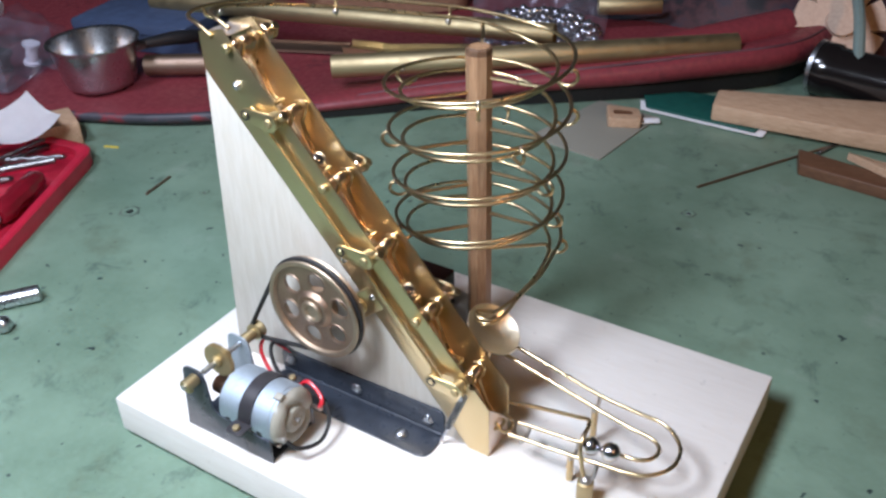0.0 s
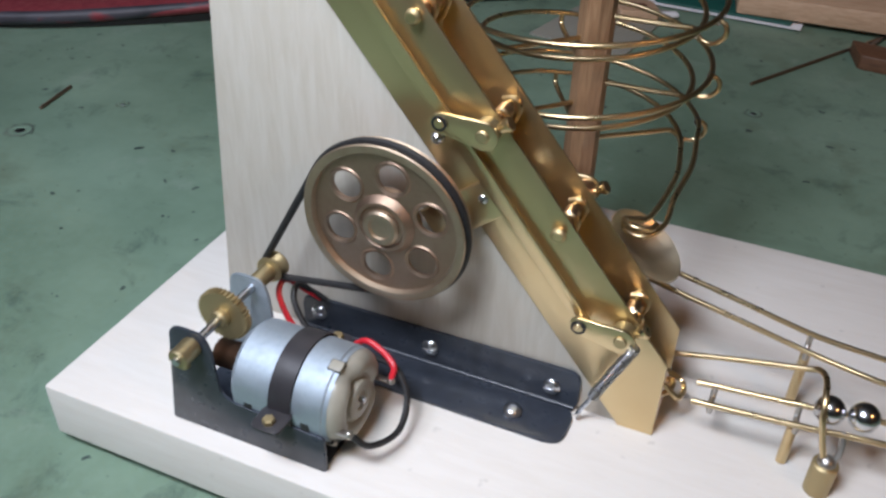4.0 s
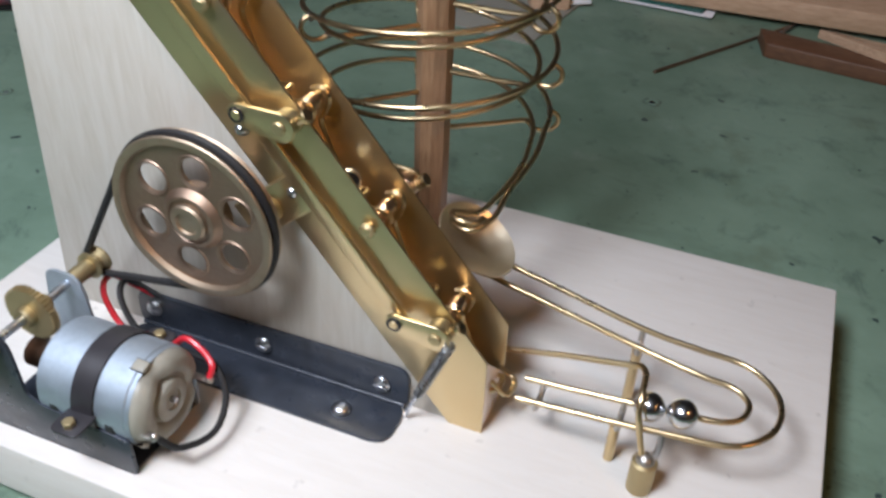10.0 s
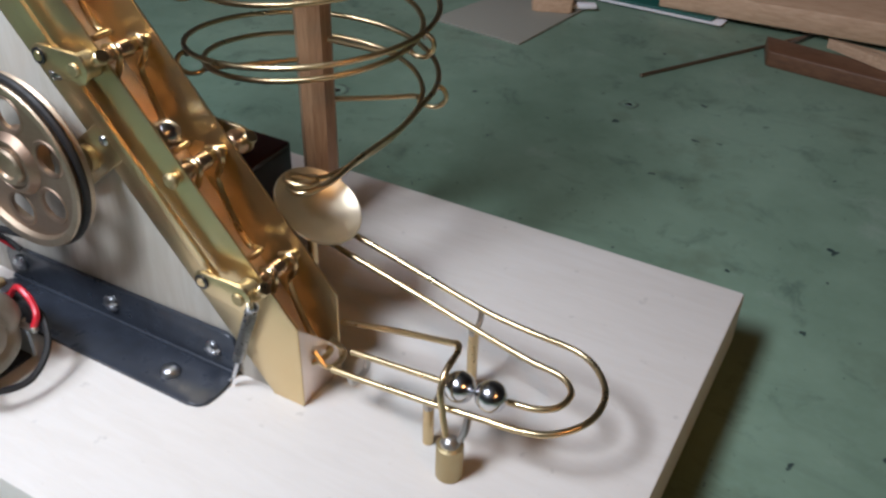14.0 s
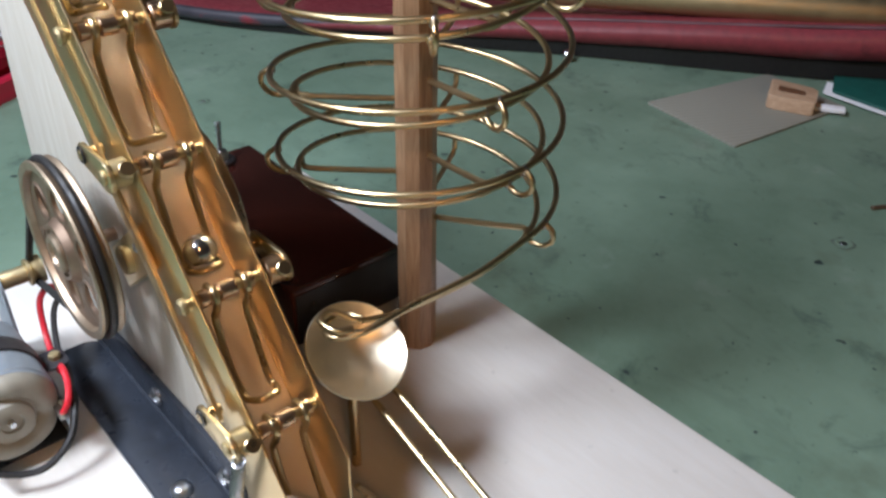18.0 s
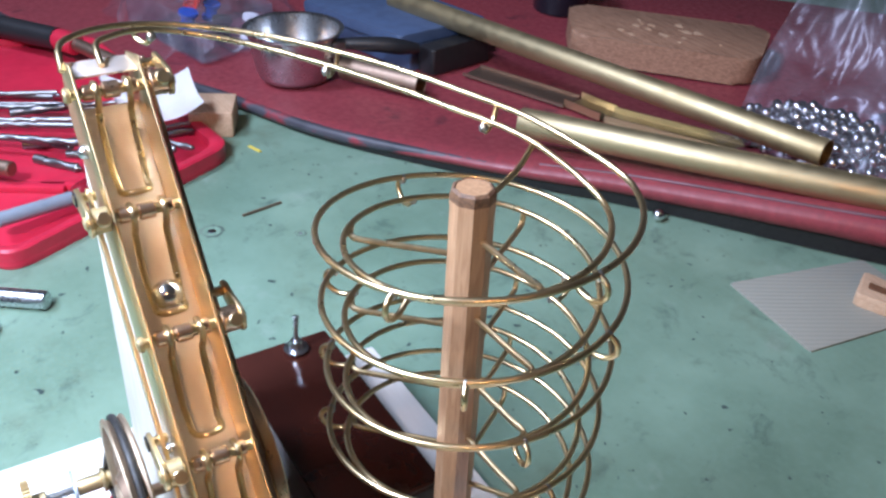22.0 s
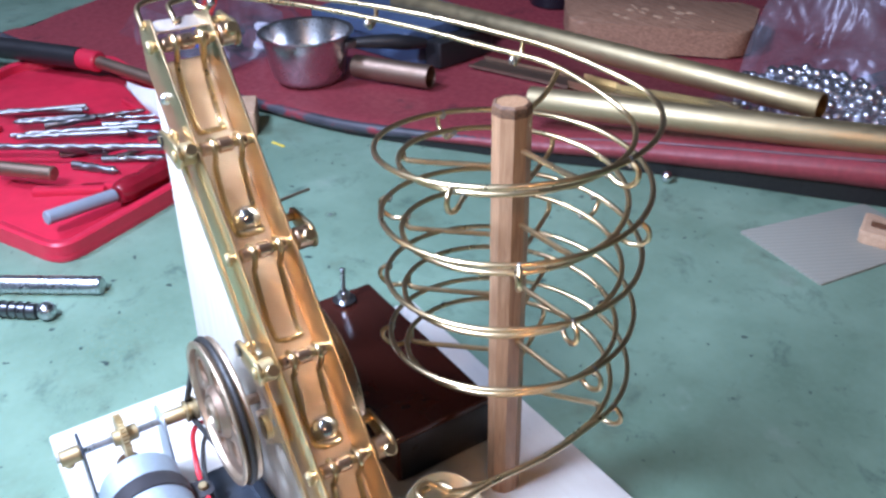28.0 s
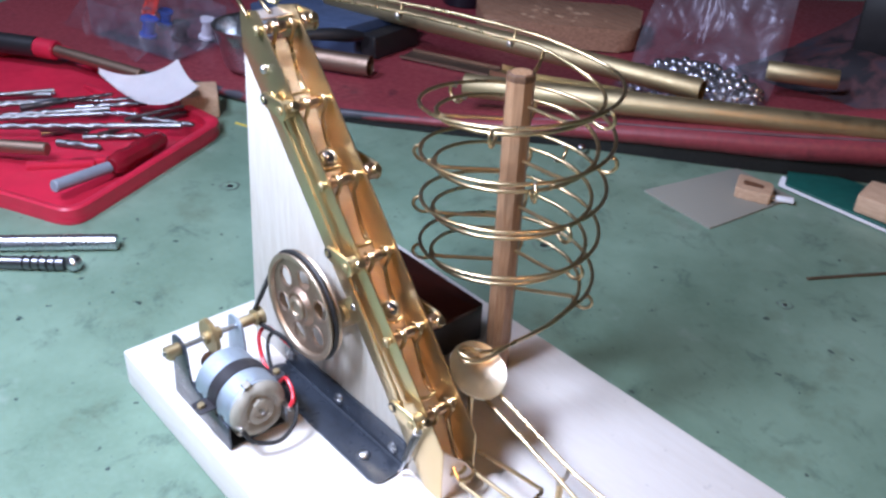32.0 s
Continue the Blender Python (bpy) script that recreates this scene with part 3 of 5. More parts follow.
def big_pulley():
    c = Vector((0.1070, 0, 0.0945))
    t = thing("drive_pulley", "worn bronze drive pulley with six round holes", "pulley", (c.x, 0.053, c.z - 0.028))
    R = 0.0280
    # rim with groove
    bm = B(); lathe(bm, [(R - 0.0034, 0.0018), (R - 0.0028, 0.0002), (R - 0.0022, 0.0), (R - 0.0004, 0.0), (R, 0.0006), (R - 0.0012, 0.0022), (R - 0.0016, 0.0034), (R - 0.0012, 0.0046), (R, 0.0062), (R - 0.0005, 0.0068), (R - 0.0034, 0.0068), (R - 0.0034, 0.0018)], (c.x, 0.0512, c.z), (0, 1, 0), 64, False)
    part("rim", bm, WORN_RIM, t, "rubbed bright grooved rim")
    # web with holes
    bm = B()
    holes, rh, rm = 6, 0.0049, 0.0168
    seg, N = 20, 72
    y0, y1 = 0.0532, 0.0544
    rows = []
    for y in (y0, y1):
        ring_o = [bm.verts.new((c.x + (R - 0.0033) * math.cos(2 * math.pi * i / N), y, c.z + (R - 0.0033) * math.sin(2 * math.pi * i / N))) for i in range(N)]
        loops = []
        for h in range(holes):
            a = 2 * math.pi * h / holes + 0.35
            hx, hz = c.x + rm * math.cos(a), c.z + rm * math.sin(a)
            loops.append([bm.verts.new((hx + rh * math.cos(2 * math.pi * j / seg), y, hz + rh * math.sin(2 * math.pi * j / seg))) for j in range(seg)])
        edges = [bm.edges.new((l[j], l[(j + 1) % len(l)])) for l in [ring_o] + loops for j in range(len(l))]
        bmesh.ops.triangle_fill(bm, use_beauty=True, edges=edges)
        rows.append(loops)
    for l0, l1 in zip(*rows):
        for j in range(seg):
            bm.faces.new((l0[j], l0[(j + 1) % seg], l1[(j + 1) % seg], l1[j]))
    part("web", bm, BRASS_OLD, t)
    for h in range(holes):
        a = 2 * math.pi * h / holes + 0.35
        bm = B(); lathe(bm, [(rh - 0.0001, 0.0), (rh + 0.0009, -0.0005), (rh + 0.0016, 0.0002)], (c.x + rm * math.cos(a), 0.0533, c.z + rm * math.sin(a)), (0, 1, 0), 24, False)
        part("hole_lip", bm, BRASS_OLD, t)
    bm = B(); lathe(bm, [(0.0060, -0.0012), (0.0070, -0.0010), (0.0076, -0.0017), (0.0086, -0.0016), (0.0096, -0.0004), (0.0104, 0.0006), (0.0104, 0.006), (0.0060, 0.006)], (c.x, 0.0525, c.z), (0, 1, 0), 40)
    part("hub", bm, BRASS_OLD, t)
    bm = B(); lathe(bm, [(0.0021, -0.0020), (0.0034, -0.0021), (0.0038, -0.0030), (0.0054, -0.0029), (0.0061, -0.0022), (0.0061, 0.002), (0.0021, 0.002)], (c.x, 0.0525, c.z), (0, 1, 0), 40)
    part("hub_washer", bm, WORN_RIM, t, "bright turned washer on the hub")
    bm = B(); rod(bm, (c.x, 0.0508, c.z), (c.x, 0.0682, c.z), 0.0021)
    part("shaft", bm, BRASS_OLD, t)
    plate = [on_slope(q, n, 0) for q, n in ((-0.0012, 0.1480), (-0.0012, 0.1738), (0.0116, 0.1738), (0.0116, 0.1480))]
    bm = B(); prism(bm, [(q.x, q.z) for q in plate], 0.0640, 0.0664, "y", 0.0003)
    part("bearing_plate", bm, BRASS_SHEET, t, "brass bearing plate lapping the lift")
    q = on_slope(0.0048, 0.1600, 0)
    bm = B(); lathe(bm, [(0, 0), (0.0040, 0), (0.0044, 0.0005), (0.0044, 0.0040), (0, 0.0040)], (q.x, 0.0618, q.z), (0, 1, 0), 28, False)
    part("bearing_bush", bm, BRASS_TUBE, t)
    q = on_slope(0.0040, 0.1712, 0)
    bm = B(); screw(bm, (q.x, 0.0640, q.z), (0, -1, 0), 0.0016, 0.0010)
    part("plate_screw", bm, ZINC, t, "zinc screw")
    bm = B(); lathe(bm, [(0.0021, 0.0), (0.0290, 0.0), (0.0298, 0.0006), (0.0298, 0.0040), (0.0290, 0.0046), (0.0080, 0.0046), (0.0076, 0.0070), (0.0021, 0.0070)], (c.x + 0.0015, 0.0925, c.z), (0, 1, 0), 56)
    part("rear_wheel", bm, COPPER, t, "coppery crank wheel behind the lift")
    bm = B(); rod(bm, (c.x + 0.0015, 0.0846, c.z), (c.x + 0.0015, 0.1005, c.z), 0.0021)
    part("rear_shaft", bm, ZINC, t)
    return c, R


PC, PR = big_pulley()
SP = Vector((0.0640, 0.0505, 0.0650))


def drive_belt():
    t = thing("drive_belt", "black round rubber drive belt round the bronze pulley", "belt", (PC.x, 0.0546, PC.z - PR))
    r1, r2 = PR - 0.0004, 0.0036
    d = Vector((PC.x - SP.x, PC.z - SP.z))
    base = math.atan2(d.y, d.x)
    off = math.acos((r1 - r2) / d.length)
    pts = []
    for i in range(41):
        a = base + math.pi - off - (2 * math.pi - 2 * off) * i / 40
        pts.append((PC.x + r1 * math.cos(a), 0.0546, PC.z + r1 * math.sin(a)))
    for i in range(13):
        a = base + math.pi + off - 2 * off * i / 12
        pts.append((SP.x + r2 * math.cos(a), 0.0520, SP.z + r2 * math.sin(a)))
    bm = B(); tube(bm, pts, 0.00125, 8, True)
    part("belt_loop", bm, RUBBER, t)


drive_belt()


def motor_unit():
    t = thing("gear_motor", "small steel electric motor in a folded metal cradle with worm gear", "motor", (0.085, 0.022, TOP))
    MC = Vector((0, 0.0240, 0.0475))
    R = 0.0160
    # cradle: foot, front and rear cheeks
    bm = B(); block(bm, (0.0500, 0.0075, TOP), (0.1075, 0.0405, TOP + 0.0011), 0.0003)
    cradle = part("cradle_foot", bm, BLACK_STEEL, t)
    for nm, y, top, mat in (("front_cheek", 0.0075, 0.0700, BLACK_STEEL), ("rear_cheek", 0.0394, 0.0688, CAN)):
        cheek = [(0.0500, TOP), (0.1086, TOP), (0.1086, 0.0430), (0.0760, 0.0448), (0.0712, 0.0470), (0.0700, top - 0.006), (0.0685, top - 0.0015), (0.0655, top), (0.0585, top), (0.0555, top - 0.0015)]
        bm = B(); prism(bm, rounded(cheek, 0.0015, 3), y, y + 0.0011, "y", 0.0002)
        part(nm, bm, mat, t, "dark sheet-steel cheek" if mat is BLACK_STEEL else "bright sheet-steel cheek")
    # can
    bm = B(); lathe(bm, [(0.0, 0.0), (0.006, 0.0), (0.0062, -0.0012), (0.0100, -0.0012), (0.0102, 0.0), (R - 0.0018, 0.0), (R, 0.0018), (R, 0.0330), (R - 0.0004, 0.0335), (R - 0.0004, 0.0350)], (0.0740, MC.y, MC.z), (1, 0, 0), 48, False)
    can = part("motor_can", bm, CAN, t)
    # vent slots as black inlays, their inner shade given by the colour
    for j, x in enumerate((0.0795, 0.1000)):
        bm = B(); block(bm, (x, MC.y - R - 0.0001, MC.z - 0.004), (x + 0.003, MC.y - R + 0.0006, MC.z - 0.001), 0.0002)
        part("vent_slot_shade", bm, BLACK, can)
    # strap with ears and its screws
    bm = B(); lathe(bm, [(R + 0.0003, 0.0), (R + 0.0008, 0.0002), (R + 0.0008, 0.0080), (R + 0.0003, 0.0082)], (0.0888, MC.y, MC.z), (1, 0, 0), 48, False)
    strap = part("strap", bm, TAPE, t, "charcoal clamp strap")
    for y0, y1, z in ((-0.0015, 0.0090, 0.0482), (0.0385, 0.0480, 0.0482)):
        bm = B(); prism(bm, rounded([(0.0880, y0), (0.0980, y0), (0.0980, y1), (0.0880, y1)], 0.0025), z, z + 0.0008, "z", 0.0002)
        part("strap_ear", bm, TAPE, strap)
        bm = B(); lathe(bm, [(0, 0), (0.0020, 0), (0.0020, 0.0016), (0.0016, 0.0020), (0, 0.0020)], (0.0930, y0 + 0.0036 if y0 < 0.02 else y1 - 0.0034, z + 0.0008), (0, 0, 1), 6, False)
        part("strap_bolt", bm, BRASS_TUBE, strap)
    # nylon end cap
    bm = B(); lathe(bm, [(R - 0.0006, 0.0), (R - 0.0005, 0.0010), (R - 0.0010, 0.0024), (R - 0.0024, 0.0040), (0.0118, 0.0048), (0.0098, 0.0046), (0.0084, 0.0034), (0.0072, 0.0034), (0.0068, 0.0046), (0.0062, 0.0050), (0.0036, 0.0050), (0.0032, 0.0042), (0.0, 0.0042)], (0.1082, MC.y, MC.z), (1, 0, 0), 72, False)
    for v in bm.verts:
        y, z = v.co.y - MC.y, v.co.z - MC.z
        r = math.hypot(y, z)
        if r > 0.0080 and v.co.x > 0.1085:
            a = math.degrees(math.atan2(z, y))
            w = sum(math.exp(-(((a - c + 180) % 360 - 180) / 15) ** 2) for c in (105, 225, 345))
            v.co.x -= w * min(0.0017, v.co.x - 0.1085)
            v.co.y -= y * 0.06 * w
            v.co.z -= z * 0.06 * w
    cap = part("end_cap", bm, CREAM, t, "cream nylon end cap with three notches")
    bm = B(); rod(bm, (0.1105, MC.y, MC.z), (0.1142, MC.y, MC.z), 0.0011)
    part("shaft_end", bm, ZINC, cap)
    for a in (105, 225, 345):
        turn = Matrix.Translation((0.1072, MC.y, MC.z)) @ Matrix.Rotation(radians(a - 90), 4, "X")
        bm = B(); block(bm, (-0.0025, -0.0021, R - 0.0012), (0.0020, 0.0021, R + 0.0001), 0.0002, m=turn)
        part("tab_gap", bm, BLACK, cap)
        bm = B(); block(bm, (-0.0022, -0.0018, R - 0.0012), (0.0022, 0.0018, R + 0.0005), 0.0004, m=turn)
        part("cap_tongue", bm, CREAM, cap)
    TERMS = [Vector((0.1135, MC.y + 0.0135, MC.z - 0.0027)), Vector((0.1125, MC.y - 0.0130, MC.z - 0.0027))]
    for q in TERMS:
        bm = B(); block(bm, q + Vector((-0.003, -0.0012, -0.0003)), q + Vector((0.0040, 0.0012, 0.0003)), 0.0001)
        ball(bm, q + Vector((0.0030, 0, 0.0004)), 0.0015, 12)
        part("terminal", bm, SOLDER, cap, "soldered tin terminal")
    # worm on the motor shaft
    bm = B(); rod(bm, (0.0600, MC.y, MC.z), (0.0735, MC.y, MC.z), 0.0012)
    part("motor_shaft", bm, ZINC, t)
    bm = B(); prof = []
    for i in range(14):
        prof += [(0.0040, 0.0008 * i), (0.0050, 0.0008 * i + 0.0004)]
    lathe(bm, [(0.002, 0)] + prof + [(0.002, 0.0112)], (0.0595, MC.y, MC.z), (1, 0, 0), 24)
    part("worm", bm, BRASS_OLD, t, "bronze worm")
    # cross shaft
    bm = B(); rod(bm, (0.0640, -0.0016, 0.0650), (0.0640, 0.0540, 0.0650), 0.0014)
    shaft = part("cross_shaft", bm, ZINC, t, "steel cross shaft")
    bm = B()
    teeth, g = 38, []
    for i in range(teeth * 4):
        r = 0.0094 if i % 4 < 2 else 0.0086
        a = 2 * math.pi * i / (teeth * 4)
        g.append((0.0640 + r * math.cos(a), 0.0650 + r * math.sin(a)))
    prism(bm, g, 0.0226, 0.0254, "y")
    part("worm_wheel", bm, BRASS_TUBE, shaft, "thin brass toothed wheel")
    bm = B(); rod(bm, (0.0640, 0.0200, 0.0650), (0.0640, 0.0300, 0.0650), 0.0033)
    part("wheel_boss", bm, BRASS_TUBE, shaft)
    bm = B(); rod(bm, (0.0640, -0.0005, 0.0650), (0.0640, 0.0074, 0.0650), 0.0034)
    rod(bm, (0.0640, 0.0025, 0.0625), (0.0640, 0.0025, 0.0600), 0.0017)
    part("stop_collar", bm, BRASS_TUBE, shaft)
    bm = B(); lathe(bm, [(0.0014, -0.0095), (0.0028, -0.0095), (0.0030, -0.0090), (0.0030, -0.0010), (0.0048, -0.0006), (0.0048, 0.0002), (0.0034, 0.0014), (0.0034, 0.0022), (0.0050, 0.0036), (0.0050, 0.0044), (0.0014, 0.0046)], (0.0640, 0.0503, 0.0650), (0, 1, 0), 28)
    part("small_pulley", bm, BRASS_TUBE, shaft, "small brass belt pulley")
    return TERMS


TERMS = motor_unit()


def leads():
    for nm, mat, pts, label in (
        ("red_lead", RED_WIRE, [TERMS[0] + Vector((0.003, 0.0, 0.001)), (0.1162, 0.0400, 0.0495), (0.1105, 0.0426, 0.0518), (0.1040, 0.0435, 0.0530), (0.0960, 0.0445, 0.0455), (0.0850, 0.0460, 0.0420), (0.0740, 0.0478, 0.0440), (0.0665, 0.0505, 0.0540), (0.0660, 0.0560, 0.0575), (0.0700, 0.0620, 0.0500), (0.0740, 0.0652, 0.0450)], "red insulated wire curling from the motor"),
        ("black_lead", RUBBER, [TERMS[1] + Vector((0.004, 0.0, 0.0)), (0.1205, 0.0150, 0.0385), (0.1245, 0.0260, 0.0360), (0.1230, 0.0360, 0.0410), (0.1165, 0.0415, 0.0470), (0.1070, 0.0440, 0.0465), (0.0950, 0.0470, 0.0430), (0.0800, 0.0490, 0.0430), (0.0710, 0.0530, 0.0510), (0.0695, 0.0580, 0.0550), (0.0715, 0.0635, 0.0490), (0.0765, 0.0652, 0.0450)], "black insulated wire curling from the motor")):
        t = thing(nm, label, "wire", pts[0])
        bm = B(); tube(bm, glide(pts, 8), 0.0011, 8)
        part("insulation", bm, mat, t)


leads()


def switch_box():
    t = thing("switch_box", "glossy brown plastic box with a chrome toggle switch", "box", (0.061, 0.145, TOP))
    bm = B(); block(bm, (0.0050, 0.1200, TOP), (0.1170, 0.1690, 0.0530), 0.0012, 3)
    part("case", bm, BROWN_BOX, t)
    bm = B(); block(bm, (0.1166, 0.1215, TOP + 0.001), (0.1176, 0.1675, 0.0505), 0.0004)
    part("end_lid", bm, BLACK, t, "black end lid")
    bm = B(); rod(bm, (0.1172, 0.1290, 0.0440), (0.1184, 0.1290, 0.0440), 0.0018)
    part("lid_screw", bm, BLACK, t)
    x, y = 0.0135, 0.1500
    bm = B(); lathe(bm, [(0, 0), (0.0046, 0), (0.0046, 0.0014), (0, 0.0014)], (x, y, 0.0530), (0, 0, 1), 6, False)
    lathe(bm, [(0.0, 0.0014), (0.0060, 0.0014), (0.0060, 0.0018), (0.0034, 0.0020), (0.0032, 0.0050), (0.0026, 0.0062), (0, 0.0062)], (x, y, 0.0530), (0, 0, 1), 24, False)
    sw = part("toggle_bush", bm, ZINC, t, "chrome toggle bush and nut")
    bm = B(); rod(bm, (x, y, 0.0585), (x - 0.0020, y + 0.0015, 0.0715), 0.0010, 0.0015)
    part("toggle_lever", bm, ZINC, sw)


switch_box()

# ---- wire tracks ----
DX, DY = 0.1413, 0.1576  # the dowel
WIRE = 0.0010


def dowel():
    t = thing("support_dowel", "upright octagonal varnished wooden dowel with charred top edge", "dowel", (DX, DY, TOP))
    bm = B(); lathe(bm, [(0.0067, 0.0), (0.0069, 0.0006), (0.0069, 0.1719), (0.0, 0.1719)], (DX, DY, TOP), (0, 0, 1), 9)
    part("post", bm, DOWEL, t, sharp=20)
    bm = B(); lathe(bm, [(0.00700, 0.1686), (0.00702, 0.1719), (0.0067, 0.1731), (0.0056, 0.1738), (0.0, 0.1738)], (DX, DY, TOP), (0, 0, 1), 9)
    part("sawn_end", bm, DOWEL, t, "sawn top end", sharp=20)
    bm = B(); lathe(bm, [(0.00706, 0.1703), (0.00708, 0.1720), (0.00675, 0.1734), (0.0058, 0.1741), (0.0054, 0.1739)], (DX, DY, TOP), (0, 0, 1), 9, False)
    part("charred_rim", bm, CHARRED, t, "scorched top rim", sharp=20)


dowel()


CX, CY = 0.1383, 0.1616  # middle of the hand-wound turns
R_OUT, R_IN = 0.0486, 0.0403
# heights every 60 degrees, from 60 down to -1440: the turns are banked, the inner wire lies lower
OUT_Z = [0.1975, 0.1951, 0.191, 0.1854, 0.1794, 0.1758, 0.1717, 0.1669, 0.1638, 0.16, 0.1548, 0.1495, 0.1443, 0.1412, 0.1385, 0.1344, 0.1282, 0.1231, 0.1192, 0.1158, 0.1129, 0.1083, 0.1018, 0.0973, 0.0926, 0.0894]
IN_Z = [0.1915, 0.1882, 0.1848, 0.1803, 0.1753, 0.1714, 0.1665, 0.1596, 0.1563, 0.153, 0.1489, 0.1433, 0.1386, 0.1349, 0.1314, 0.1272, 0.1217, 0.1166, 0.112, 0.1093, 0.1058, 0.1014, 0.0954, 0.0904, 0.0859, 0.0821]


def coil_z(a, heights):
    """Height of a wire at the angle a (degrees, falling as the ball runs)."""
    knots = [60.0 * k - 60.0 for k in range(len(heights))]
    return float(np.mean([np.interp(-a + e, knots, heights) for e in (-30, -15, 0, 15, 30)]))


def coil_at(a, r, dr=0.0, dz=0.0):
    z = coil_z(a, OUT_Z if r == R_OUT else IN_Z)
    if r == R_OUT:
        dr -= 0.0023 * min(1.0, max(0.0, (-120 - a) / 780))  # the turns narrow towards the bottom
    return Vector((CX + (r + dr) * math.cos(radians(a)), CY + (r + dr) * math.sin(radians(a)), z + dz))


def coil_track():
    t = thing("spiral_track", "tall spiral ball track of twin brass wires round a dowel", "ball track", (DX, DY, TOP))
    a0, a1 = 70, -1420
    upper_out = [(0.0540, 0.0655, 0.2215), (0.0440, 0.0672, 0.2255), (0.0325, 0.0735, 0.2245), (0.0220, 0.0845, 0.2225), (0.0175, 0.0995, 0.2205), (0.0228, 0.1200, 0.2182), (0.0380, 0.1420, 0.2157), (0.0645, 0.1660, 0.2122), (0.0935, 0.1850, 0.2084), (0.1200, 0.1990, 0.2042)]
    upper_in = [(0.0540, 0.0770, 0.2215), (0.0450, 0.0780, 0.2250), (0.0362, 0.0835, 0.2240), (0.0280, 0.0925, 0.2222), (0.0255, 0.1025, 0.2205), (0.0298, 0.1170, 0.2178), (0.0430, 0.1355, 0.2145), (0.0691, 0.1590, 0.2097), (0.0965, 0.1782, 0.2050), (0.1228, 0.1925, 0.2010)]
    for nm, r, lead in (("outer_rail", R_OUT, upper_out), ("inner_rail", R_IN, upper_in)):
        top = glide([Vector(p) for p in lead] + [coil_at(a, r) for a in (70, 32, -6)], 8)[:len(lead) * 8 + 1]
        turns = [coil_at(a, r) for a in range(a0 - 5, a1 + 2, -5)]
        last = coil_at(a1, r)
        if r == R_OUT:
            end = [last, (0.1845, 0.1610, 0.0890), (0.1862, 0.1435, 0.0878), (0.1847, 0.1207, 0.0866), (0.1852, 0.1040, 0.0862), (0.1800, 0.0962, 0.0846), (0.1735, 0.0985, 0.0842), (0.1725, 0.1050, 0.0838), (0.1770, 0.1085, 0.0836)]
        else:
            end = [last, (0.1797, 0.1600, 0.0826), (0.1815, 0.1435, 0.0822), (0.1800, 0.1207, 0.0820), (0.1780, 0.1075, 0.0838), (0.1725, 0.1010, 0.0868), (0.1755, 0.0955, 0.0880), (0.1815, 0.0965, 0.0876), (0.1830, 0.1010, 0.0872)]
        line = top + turns + glide([coil_at(a1 + 50, r), coil_at(a1 + 25, r)] + [Vector(q) for q in end], 6)[12:]
        bm = B(); tube(bm, line, WIRE, 10)
        part(nm, bm, BRASS_WIRE, t, sharp=60)
    # bulging hooks that tie the inner wire to the outer one
    for a in (8, -60, -182, -338, -395, -500, -620, -732, -850, -1078, -1205, -1427):
        p, q = coil_at(max(a, a1), R_OUT), coil_at(max(a, a1), R_IN)
        c = Vector((math.cos(radians(a)), math.sin(radians(a)), 0))
        low = Vector((0, 0, 1))
        bend = [p + c * 0.0008 - low * 0.0006, p + c * 0.0032 - low * 0.0024, p + c * 0.0034 - low * 0.0058, p + c * 0.0004 - low * 0.0088, p - c * 0.0036 - low * 0.0092, q - low * 0.0008]
        bm = B(); tube(bm, glide(bend, 5), 0.0009, 8)
        hook = part("tie_hook", bm, BRASS_WIRE, t, sharp=60)
        for e, k in ((p, 0.0014), (q, 0.0013)):
            bm = B(); ball(bm, e - low * 0.0008, k, 12)
            bmesh.ops.scale(bm, vec=(1.0, 1.0, 1.35), space=Matrix.Translation(-(e - low * 0.0008)), verts=bm.verts)
            part("solder_blob", bm, SOLDER, hook)
    # arms from the post to the inner wire, bent into it at the end
    for a in (-4, -364, -724, -1084, -1411, -126, -486, -846, -1206):
        q = coil_at(a, R_IN)
        c = Vector((q.x - DX, q.y - DY, 0)).normalized()
        ahead = coil_at(a - 9, R_IN)
        foot = Vector((DX, DY, q.z - 0.0016)) + c * 0.0060
        bm = B(); tube(bm, glide([foot, foot.lerp(Vector((q.x, q.y, foot.z)), 0.6), q - c * 0.0034 - Vector((0, 0, 0.0013)), q.lerp(ahead, 0.45) - c * 0.0010 - Vector((0, 0, 0.0010)), ahead - c * 0.0004 - Vector((0, 0, 0.0006))], 6), 0.0010, 8)
        part("support_arm", bm, BRASS_WIRE, t)
    for a in (-239, -599, -959, -1319):
        q = coil_at(a, R_IN, dz=-0.0008)
        c = Vector((q.x - DX, q.y - DY, 0)).normalized()
        bm = B(); tube(bm, glide([Vector((DX, DY, q.z - 0.0065)) + c * 0.0060, Vector((DX, DY, q.z - 0.0060)) + c * 0.0240, q + c * -0.0025 + Vector((0, 0, -0.0045)), q], 6), 0.0010, 8)
        part("bent_arm", bm, BRASS_WIRE, t)
    bm = B(); tube(bm, glide([(0.1373, 0.1633, 0.1924), (0.1292, 0.1819, 0.1957), (0.1232, 0.1922, 0.2000)], 6), 0.0010, 8)
    part("bent_arm", bm, BRASS_WIRE, t)
